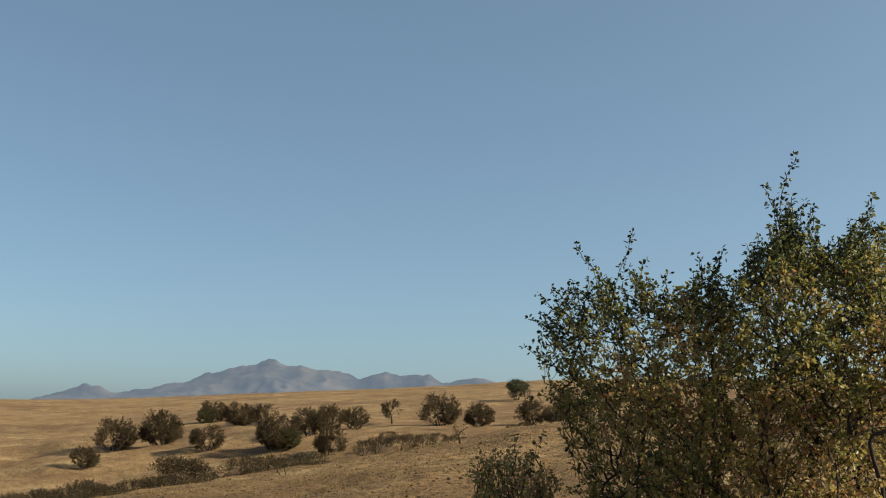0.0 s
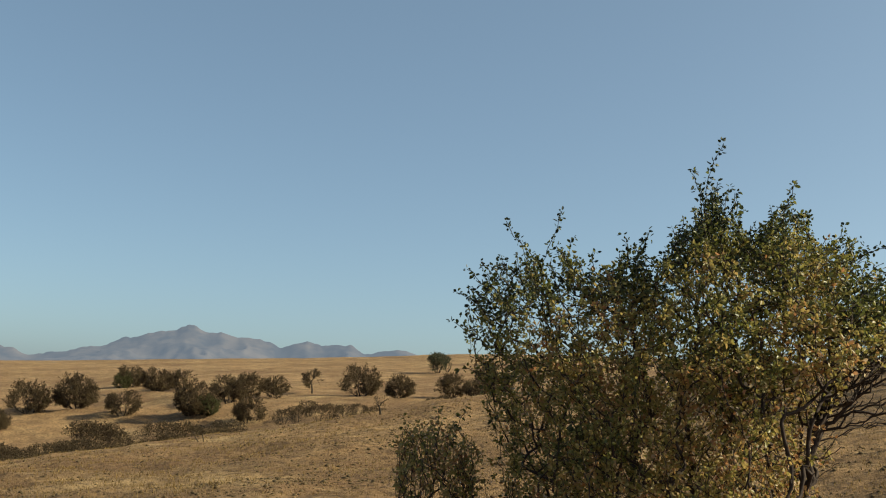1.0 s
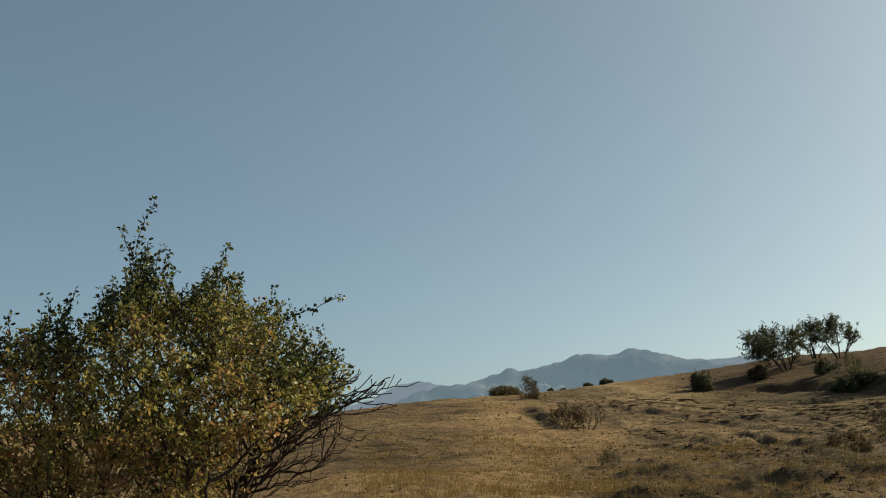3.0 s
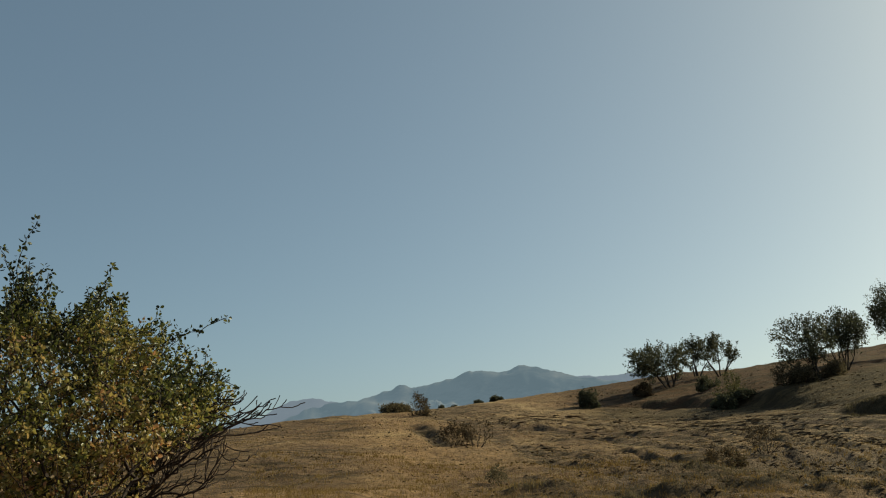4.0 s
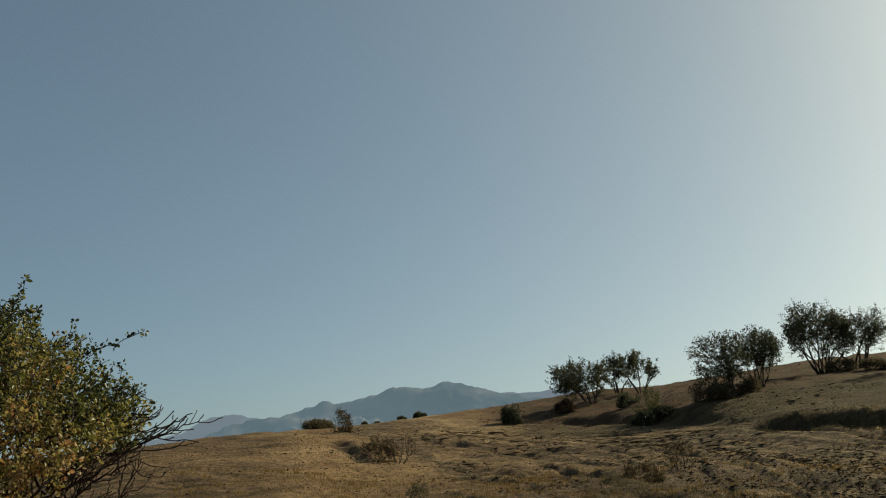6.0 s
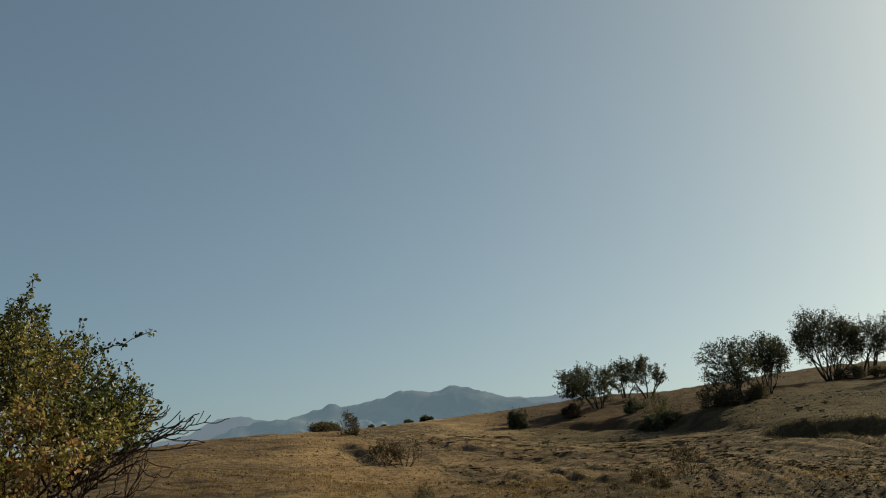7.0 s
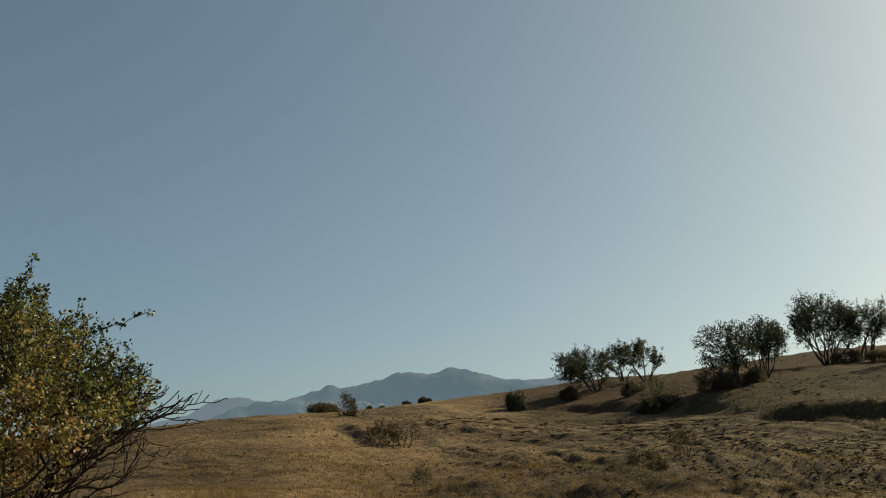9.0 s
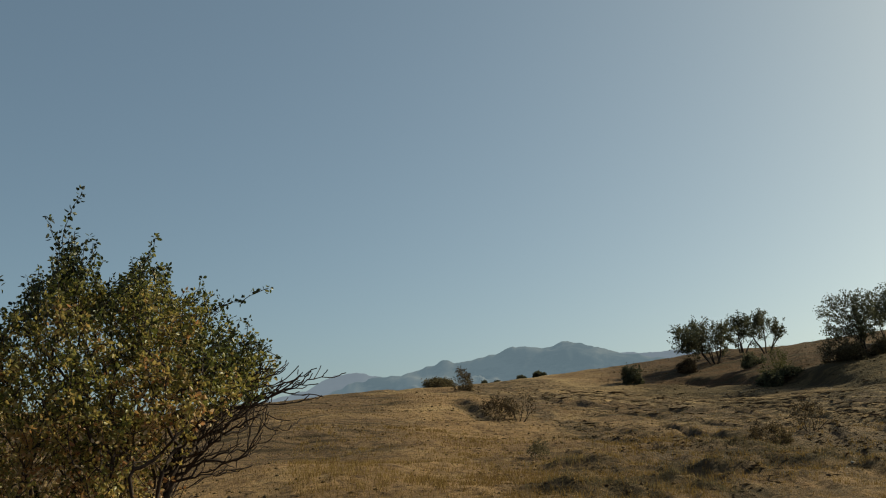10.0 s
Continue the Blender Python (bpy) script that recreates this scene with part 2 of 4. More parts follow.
def road_offset(x, y):
    """Metres across the road from its middle line, and how much of the road runs here."""
    r, b = np.hypot(x, y), np.degrees(np.arctan2(x, y))
    mid = np.interp(b, ROAD_B, ROAD_R)
    slope = (np.interp(b + 1, ROAD_B, ROAD_R) - np.interp(b - 1, ROAD_B, ROAD_R)) / (2 * np.radians(1))
    off = (r - mid) / np.sqrt(1 + (slope / np.maximum(mid, 1)) ** 2)
    return off, step(-7, -4, b) * (1 - step(80, 90, b))


# deep single ruts: bearings and distances along each
DEEP_RUTS = [([-2.3, -1.5, -0.5, 0.5, 1.4], [52.1, 47.7, 40.7, 38.1, 38.2]),
             ([-1.6, -0.6, 0.4, 1.6], [52.7, 49.8, 45.2, 40.7]),
             ([2.6, 4.0, 5.2, 6.6], [48.3, 57.3, 59.3, 59.8]),
             ([6.2, 7.2, 8.8, 10.3], [28.5, 25.5, 23.1, 23.2])]
# weed-grown hummocks of the near slope: bearing, distance, half length, height
HUMMOCKS = [(1.8, 17.3, 0.6, 0.17), (8.4, 17.0, 0.7, 0.20), (6.1, 14.9, 0.5, 0.12), (3.4, 13.8, 0.6, 0.17), (0.8, 13.6, 0.4, 0.10), (10.0, 20.2, 0.9, 0.15), (14.8, 18.2, 1.4, 0.24), (8.0, 13.9, 0.4, 0.10)]


def relief(x, y):
    """Small relief on the land and the share of bare earth."""
    r, b = np.hypot(x, y), np.degrees(np.arctan2(x, y))
    near = 1 - step(140, 400, r)
    z = near * (0.16 * fbm(x / 5.0, y / 5.0, 4, 3) + 0.05 * fbm(x / 0.9, y / 0.9, 3, 9))
    z = z * (0.25 + 0.75 * step(3, 12, r)) + (1 - near) * 0.5 * fbm(x / 60, y / 60, 3, 5)
    z = z + 0.75 * fbm(x / 10, y / 10, 3, 61) * step(57, 66, r) * (1 - step(90, 120, r)) * (1 - step(-52, -40, b))
    bank = step(2, 7, b) * step(48, 56, r) * (1 - step(110, 150, r))
    z = z + bank * (0.12 * np.abs(fbm(x / 3.2, y / 3.2, 4, 62)) + 0.03 * fbm(x / 1.0, y / 1.0, 3, 63))
    off, on = road_offset(x, y)
    along = np.radians(b) * np.interp(b, ROAD_B, ROAD_R)
    width = np.exp(-(off / 6.2) ** 6) * on
    wob = 0.45 * vnoise(x / 13, y / 13, 21)
    ruts, pale = 0 * z, 0 * z
    z = z * (1 - 0.55 * width)
    for k, c in enumerate((-5.7, -4.5, -3.5, -2.2, -1.2, 0.2, 1.5, 2.6, 3.9, 5.2)):
        w = off + wob - c + 0.30 * vnoise(along / 9, 0 * x + k, 31 + k)
        deep = np.clip(0.65 + 0.75 * vnoise(along / 7, off / 3 + k, 51 + k), 0, 1.2)
        groove = np.exp(-(w / 0.17) ** 2) * deep
        berm = np.exp(-((w - 0.45) / 0.22) ** 2) * (0.4 + 0.6 * deep)
        ruts, pale = ruts + groove, pale + berm
        z = z + width * (0.045 * berm - 0.12 * groove)
    bare = 0.42 * bank + 0.5 * bank * step(-0.4, 0.5, fbm(x / 4.5, y / 4.5, 4, 64)) + width * (0.22 + 0.6 * ruts + 0.25 * fbm(x / 3, y / 3, 3, 71))
    pale = width * pale
    # broken ground of the slope: low steps that run with the road, clods and gnawed edges
    broken = step(-5, 4, b) * step(9, 14, r) * (1 - step(44, 53, r))
    clod = np.maximum(fbm(x / 1.1, y / 1.1, 4, 81) - 0.25, 0)
    off_near = 0.35 + 0.65 * step(18, 32, r)
    turn = off / 1.5 + 0.9 * vnoise(x / 7, y / 7, 83) + 0.35 * vnoise(along / 2.2, off / 2, 84)
    turn = turn - np.floor(turn)
    lip = np.clip(fbm(along / 5.5, off / 1.3, 4, 85) + 0.18, 0, 1)
    z = z + broken * (0.07 * off_near * np.maximum(fbm(along / 1.8, off / 0.8, 3, 89) - 0.1, 0) + 0.15 * off_near * lip * (step(0, 0.15, turn) - turn) + (1 - 0.7 * width) * 0.09 * off_near ** 2 * clod
                      + 0.05 * (1.3 - off_near) * np.abs(fbm(x / 0.33, y / 0.33, 3, 88)))
    bare = bare + broken * (0.30 + 0.30 * step(0.0, 0.8, clod) + 0.75 * lip * np.exp(-((turn - 0.08) / 0.16) ** 2) + 0.25 * fbm(x / 2.2, y / 2.2, 3, 87)) * (0.6 + 0.4 * off_near)
    # greyer grazed turf on the crest
    bare = bare + 0.5 * step(-34, -26, b) * (1 - step(-11, -6, b)) * step(15, 22, r) * (1 - step(60, 75, r)) * (0.75 + 0.4 * fbm(x / 3, y / 3, 3, 68))
    # a short washed-out ditch on the crest
    ditch = np.exp(-((b - np.interp(r, [28, 31, 36, 39, 43], [-3.3, -3.9, -4.4, -5.0, -6.0])) * r / 57.3 / 0.30) ** 2) * step(29, 32, r) * (1 - step(38, 42, r))
    z, bare = z - 0.42 * ditch * (0.6 + 0.6 * vnoise(r / 0.7, b, 66)), bare + 0.8 * ditch
    for db, dr in DEEP_RUTS:
        here = step(db[0] - 0.6, db[0], b) * (1 - step(db[-1], db[-1] + 0.6, b))
        away = r - np.interp(b, db, dr) + 0.5 * vnoise(x / 1.3, y / 1.3, 29)
        cleft = here * np.exp(-(away / 0.55) ** 2) * (0.8 + 0.4 * vnoise(x / 0.8, y / 0.8, 30))
        z, bare = z - 0.16 * cleft + 0.08 * here * np.exp(-((away - 1.0) / 0.6) ** 2), bare + 0.7 * cleft
    mound = 0 * z
    for hb, hr, half, high in HUMMOCKS:
        ha = np.radians(b - hb) * hr
        bump = np.exp(-(ha / half) ** 2 - ((r - hr + 0.2 * ha) / (0.55 * half)) ** 2)
        mound = mound + bump * (0.75 + 0.4 * fbm(x / 0.5, y / 0.5, 3, 27))
        z = z + high * bump * (0.85 + 0.35 * fbm(x / 0.45, y / 0.45, 3, 28))
    bare = bare + 0.35 * mound
    # a trodden path
    path = np.exp(-((b - np.interp(r, [12, 16, 22, 40, 60], [10.6, 7.6, 3.0, -2.5, -4.6])) * r / 57.3 / 0.28) ** 2) * step(10, 13, r) * (1 - step(50, 62, r))
    z, bare = z - 0.06 * path, bare + 0.5 * path
    # cut edges: the road's lower bank, its upper bank, and the bank under the trees
    ragged = 0.9 * fbm(x / 3.2, y / 3.2, 4, 101)
    for at, rise, wide, lo, hi in ((np.interp(b, [8, 14, 24, 40], [17, 23, 21, 19]), 0.22, 1.0, 8, 16),
                                   (np.interp(b, [14, 20, 24, 40], [42.8, 41.8, 40.3, 39]), 0.85, 0.7, 15, 19),
                                   (np.interp(b, [3, 7, 12, 17], [66, 63.5, 57.5, 49]), 0.40, 0.9, 5.5, 8)):
        here = step(lo, hi, b) * (1 - step(60, 75, b)) * (1 - (step(13.5, 17, b) if wide == 0.9 else 0))
        edge = ragged * (1.0 if wide == 0.9 else 0.4)
        cut = step(-wide, wide, r + edge - at)
        z = z + here * rise * (cut - step(-4.5, 4.5, r - at))
        bare = bare + here * 0.8 * np.exp(-((r + ragged - at) / (wide * 1.3)) ** 2)
    # the trodden verge between the road and the bank, and the reddish soil of the field above
    strip = step(16.2, 19, b) * (1 - step(60, 75, b)) * np.exp(-((r - np.interp(b, [14, 20, 24, 40], [42.6, 41.6, 40.1, 38.8])) / 1.1) ** 2)
    verge = np.exp(-((off - 7.0 + 0.5 * vnoise(x / 9, y / 9, 25)) / 1.1) ** 2) * on
    field = step(0, 5, b) * step(-2.5, 1.0, r - np.interp(b, [0, 3, 7, 12, 17, 22, 40], [70, 66, 62, 57, 59, 65, 70])) * (1 - step(60, 75, b))
    # the weed share also darkens bank and slope in place of shade
    return z, np.clip(bare, 0, 1), np.clip(pale + verge, 0, 1), field, np.clip(np.clip(bank - field, 0, 1) * (0.8 + 0.3 * fbm(x / 6, y / 6, 3, 26)) + 0.85 * step(13, 17, b) * step(42, 46, r) * (1 - field) * (1 - step(60, 75, b)) + strip + 0.8 * mound, 0, 1), np.clip(width * ruts, 0, 1)


def ground_z(x, y):
    x, y = np.atleast_1d(np.asarray(x, float)), np.atleast_1d(np.asarray(y, float))
    z = land(x, y) + relief(x, y)[0]
    return z - Z_HOME


Z_HOME = 0.0
Z_HOME = float(ground_z(0.0, 0.0)[0])


def place(bearing, distance, sink=0.03):
    """A spot on the ground."""
    x, y = distance * math.sin(radians(bearing)), distance * math.cos(radians(bearing))
    return Vector((x, y, float(ground_z(x, y)[0]) - sink))


def mesh_from(name, verts, faces, material, smooth=False):
    """One mesh from arrays; faces is an (n, 3 or 4) array or a list of such arrays."""
    me = bpy.data.meshes.new(name)
    groups = faces if isinstance(faces, list) else [faces]
    groups = [np.asarray(f, np.int32) for f in groups if len(f)]
    verts = np.asarray(verts, np.float32)
    me.vertices.add(len(verts))
    me.vertices.foreach_set("co", verts.ravel())
    loops = np.concatenate([f.ravel() for f in groups])
    sizes = np.concatenate([np.full(len(f), f.shape[1], np.int32) for f in groups])
    me.loops.add(len(loops))
    me.loops.foreach_set("vertex_index", loops)
    me.polygons.add(len(sizes))
    me.polygons.foreach_set("loop_start", np.concatenate([[0], np.cumsum(sizes)[:-1]]).astype(np.int32))
    me.update(calc_edges=True)
    me.validate()
    if smooth:
        me.polygons.foreach_set("use_smooth", np.ones(len(me.polygons), bool))
    me.materials.append(material)
    return me


def set_attr(me, name, values):
    a = me.attributes.new(name, "FLOAT", "POINT")
    a.data.foreach_set("value", np.asarray(values, np.float32))


def build_ground():
    b = np.concatenate([np.arange(-180, -76, 2.0), np.arange(-76, 36, 0.27), np.arange(36, 180, 2.0)])
    r = np.concatenate([np.linspace(0.4, 9, 22)[:-1], 9 * np.exp(np.arange(0, math.log(125 / 9), 0.0065)),
                        125 * np.exp(np.linspace(0, math.log(4900 / 125), 120))[1:]])
    nb, nr = len(b), len(r)
    rr, bb = np.meshgrid(r, np.radians(b), indexing="ij")
    x, y = rr.ravel() * np.sin(bb.ravel()), rr.ravel() * np.cos(bb.ravel())
    z = ground_z(x, y)
    _, bare, pale, field, weed_shade, rut_shade = relief(x, y)
    verts = np.concatenate([np.stack([x, y, z], -1), [[0, 0, 0]]])
    i, j = np.meshgrid(np.arange(nr - 1), np.arange(nb), indexing="ij")
    k = (j + 1) % nb
    quads = np.stack([i * nb + j, (i + 1) * nb + j, (i + 1) * nb + k, i * nb + k], -1).reshape(-1, 4)
    fan = np.stack([np.full(nb, nr * nb), np.arange(nb), (np.arange(nb) + 1) % nb], -1)
    me = mesh_from("ground", verts, [quads[:, ::-1], fan[:, ::-1]], EARTH, True)
    for key, values in (("bare", bare), ("pale", pale), ("field", field), ("weed_shade", weed_shade), ("rut_shade", rut_shade)):
        set_attr(me, key, np.append(values, 0))
    return tagged(new("ground", me), "rolling dry steppe with straw-coloured grass and bare earth", "ground", kind="structure")


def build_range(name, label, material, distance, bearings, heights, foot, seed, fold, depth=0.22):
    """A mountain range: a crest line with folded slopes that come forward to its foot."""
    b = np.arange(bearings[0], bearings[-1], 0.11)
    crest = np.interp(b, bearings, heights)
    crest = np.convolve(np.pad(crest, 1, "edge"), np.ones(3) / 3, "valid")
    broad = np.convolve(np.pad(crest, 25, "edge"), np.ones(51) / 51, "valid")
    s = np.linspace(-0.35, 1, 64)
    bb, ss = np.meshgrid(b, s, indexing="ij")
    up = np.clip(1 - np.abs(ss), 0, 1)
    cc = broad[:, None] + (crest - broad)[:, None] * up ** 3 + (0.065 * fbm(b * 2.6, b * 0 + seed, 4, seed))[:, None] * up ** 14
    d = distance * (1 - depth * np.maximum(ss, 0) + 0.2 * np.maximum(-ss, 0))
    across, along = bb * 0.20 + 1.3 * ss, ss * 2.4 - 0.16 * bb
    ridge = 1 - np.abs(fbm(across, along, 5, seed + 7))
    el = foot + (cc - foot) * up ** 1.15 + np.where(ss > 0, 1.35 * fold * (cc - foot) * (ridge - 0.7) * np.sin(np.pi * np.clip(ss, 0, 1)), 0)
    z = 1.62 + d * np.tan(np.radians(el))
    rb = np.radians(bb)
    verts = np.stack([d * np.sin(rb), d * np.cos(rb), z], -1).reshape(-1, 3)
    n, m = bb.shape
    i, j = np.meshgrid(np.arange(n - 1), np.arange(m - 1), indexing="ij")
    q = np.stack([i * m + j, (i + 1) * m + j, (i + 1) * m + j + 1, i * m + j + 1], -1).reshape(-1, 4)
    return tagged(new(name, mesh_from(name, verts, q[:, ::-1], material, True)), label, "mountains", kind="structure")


# ---- plants ----
def tube(V, F, pts, radii, sides):
    pts = np.asarray(pts)
    t = np.gradient(pts, axis=0)
    t /= np.linalg.norm(t, axis=1)[:, None] + 1e-9
    ref = np.where(np.abs(t[:, 2:3]) > 0.9, [[1.0, 0, 0]], [[0, 0, 1.0]])
    u = np.cross(t, ref)
    u /= np.linalg.norm(u, axis=1)[:, None] + 1e-9
    w = np.cross(t, u)
    a = np.arange(sides) * 2 * np.pi / sides
    ring = pts[:, None] + np.asarray(radii)[:, None, None] * (np.cos(a)[None, :, None] * u[:, None] + np.sin(a)[None, :, None] * w[:, None])
    base = sum(len(v) for v in V)
    V.append(ring.reshape(-1, 3))
    n = len(pts)
    i, j = np.meshgrid(np.arange(n - 1), np.arange(sides), indexing="ij")
    k = (j + 1) % sides
    F.append(base + np.stack([i * sides + j, i * sides + k, (i + 1) * sides + k, (i + 1) * sides + j], -1).reshape(-1, 4))


def tubes(V, F, pts, radii, sides):
    """Many thin tubes of the same number of points: pts (n, m, 3), radii (n, m)."""
    pts, radii = np.asarray(pts), np.asarray(radii)
    t = np.gradient(pts, axis=1)
    t /= np.linalg.norm(t, axis=2)[..., None] + 1e-9
    ref = np.where(np.abs(t[..., 2:3]) > 0.9, [[[1.0, 0, 0]]], [[[0, 0, 1.0]]])
    u = np.cross(t, ref)
    u /= np.linalg.norm(u, axis=2)[..., None] + 1e-9
    w = np.cross(t, u)
    a = np.arange(sides) * 2 * np.pi / sides
    ring = pts[:, :, None] + radii[:, :, None, None] * (np.cos(a)[None, None, :, None] * u[:, :, None] + np.sin(a)[None, None, :, None] * w[:, :, None])
    base = sum(len(v) for v in V)
    V.append(ring.reshape(-1, 3))
    n, m = pts.shape[:2]
    k, i, j = np.meshgrid(np.arange(n), np.arange(m - 1), np.arange(sides), indexing="ij")
    at = lambda i, j: base + (k * m + i) * sides + j % sides
    F.append(np.stack([at(i, j), at(i, j + 1), at(i + 1, j + 1), at(i + 1, j)], -1).reshape(-1, 4))


def leaves(name, at, way, size, tone, material, rng, slim=0.62, round_leaf=False):
    """One mesh of folded leaves."""
    n = len(at)
    way = way / (np.linalg.norm(way, axis=1)[:, None] + 1e-9)
    side = np.cross(way, rng.normal(size=(n, 3)))
    side /= np.linalg.norm(side, axis=1)[:, None] + 1e-9
    nor = np.cross(side, way)
    L, W = size[:, None], size[:, None] * slim
    if round_leaf:
        pts = [at, at + way * L * 0.33 + side * W * 0.46 + nor * L * 0.10, at + way * L * 0.72 + side * W * 0.40 + nor * L * 0.05,
               at + way * L - nor * L * 0.10, at + way * L * 0.72 - side * W * 0.40 + nor * L * 0.05, at + way * L * 0.33 - side * W * 0.46 + nor * L * 0.10]
        f = [[0, 1, 2, 3], [0, 3, 4, 5]]
    else:
        pts = [at, at + way * L * 0.5 + side * W * 0.5 + nor * L * 0.1, at + way * L, at + way * L * 0.5 - side * W * 0.5 + nor * L * 0.1]
        f = [[0, 1, 2], [0, 2, 3]]
    p = len(pts)
    verts = np.stack(pts, 1).reshape(-1, 3)
    faces = (np.arange(n)[:, None, None] * p + np.asarray(f)[None]).reshape(-1, len(f[0]))
    me = mesh_from(name, verts, faces, material)
    set_attr(me, "tone", np.repeat(tone, p))
    return me


def skeleton(stems, targets, spacing, rng, lift=0.12, wobble=0.18, rise=0.55):
    """Grow limbs from the stems to every target, each from the nearest wood already there. Returns nodes, parents, chains."""
    P, parent, chains = [], [], []
    for line in stems:
        line = np.asarray(line, float)
        seg = np.linalg.norm(np.diff(line, axis=0), axis=1)
        tt = np.concatenate([[0], np.cumsum(seg)])
        m = max(3, int(tt[-1] / spacing))
        q = np.linspace(0, tt[-1], m)
        pts = np.stack([np.interp(q, tt, line[:, c]) for c in range(3)], -1)
        if P:
            a = np.asarray(P)
            first = int(np.argmin(np.linalg.norm(a - pts[0], axis=1)))
        else:
            first = -1
        chain = []
        for c, p in enumerate(pts):
            parent.append(first if c == 0 else len(P) - 1)
            P.append(p + rng.normal(size=3) * spacing * 0.24 * (c > 0))
            chain.append(len(P) - 1)
        chains.append(chain)
    root = np.asarray(P[0])
    targets = targets[np.argsort(np.linalg.norm(targets - root, axis=1))]
    for g in targets:
        a = np.asarray(P)
        v = g - a
        d = np.linalg.norm(v, axis=1)
        cost = d * (1.25 - rise * v[:, 2] / (d + 1e-6)) + 0.15 * np.linalg.norm(a - root, axis=1)
        s = int(np.argmin(cost))
        m = max(2, int(d[s] / spacing) + 1)
        bend = rng.normal(size=3) * d[s] * wobble
        bend[2] -= lift * d[s]
        last, chain = s, [s]
        for k in range(1, m + 1):
            u = k / m
            p = a[s] * (1 - u) + g * u + bend * 4 * u * (1 - u) * 0.5 + rng.normal(size=3) * spacing * 0.10
            parent.append(last)
            P.append(p)
            last = len(P) - 1
            chain.append(last)
        chains.append(chain)
    return np.asarray(P), np.asarray(parent), chains


def thickness(parent, tip, power):
    load = np.zeros(len(parent))
    kids = np.bincount(parent[parent >= 0], minlength=len(parent))
    load[kids == 0] = 1
    for k in range(len(parent) - 1, 0, -1):
        if parent[k] >= 0:
            load[parent[k]] += load[k]
    return tip * load ** power


def wood_mesh(name, P, R, chains, material, sides=5, thin_sides=3, limit=0.0):
    V, F = [], []
    for c in chains:
        if len(c) < 2:
            continue
        rad = R[c].copy()
        rad[0] = min(rad[0], rad[1] * 1.15)
        if rad.max() < limit:
            continue
        tube(V, F, P[c], rad, sides if rad.max() > 0.012 else thin_sides)
    return mesh_from(name, np.concatenate(V), np.concatenate(F), material, True)


def part(name, me, parent, label=""):
    ob = new(name, me)
    ob.parent = parent
    return tagged(ob, label)


# crown's middle and half height over the plant's height, reach of the stems, their tilt, children at each fork, rise and droop of the twigs
STYLES = {
    "dome": dict(mid=0.53, half=0.47, stem=0.36, tilt=60, forks=(6, 6, 6), lift=0.08, droop=0.22),
    "low": dict(mid=0.40, half=0.58, stem=0.34, tilt=72, forks=(5, 5, 5), lift=0.10, droop=0.22),
    "umbrella": dict(mid=0.63, half=0.38, stem=0.46, tilt=34, forks=(6, 6, 6), lift=0.05, droop=0.22),
    "open": dict(mid=0.60, half=0.42, stem=0.50, tilt=28, forks=(5, 6, 6), lift=0.14, droop=0.10),
    "vase": dict(mid=0.56, half=0.46, stem=0.50, tilt=40, forks=(4, 5, 6), lift=0.28, droop=0.0),
    "twiggy": dict(mid=0.52, half=0.50, stem=0.55, tilt=44, forks=(3, 4, 3), lift=0.15, droop=0.0),
}


def branch(start, way, length, count, lift, rng, wander=0.16):
    """A crooked line of points that bends upward."""
    pts, d = [start], way / np.linalg.norm(way)
    for _ in range(count):
        d = d + rng.normal(size=3) * wander + np.array([0, 0, lift])
        d = d / np.linalg.norm(d)
        pts.append(pts[-1] + d * length / count)
    return np.asarray(pts), d


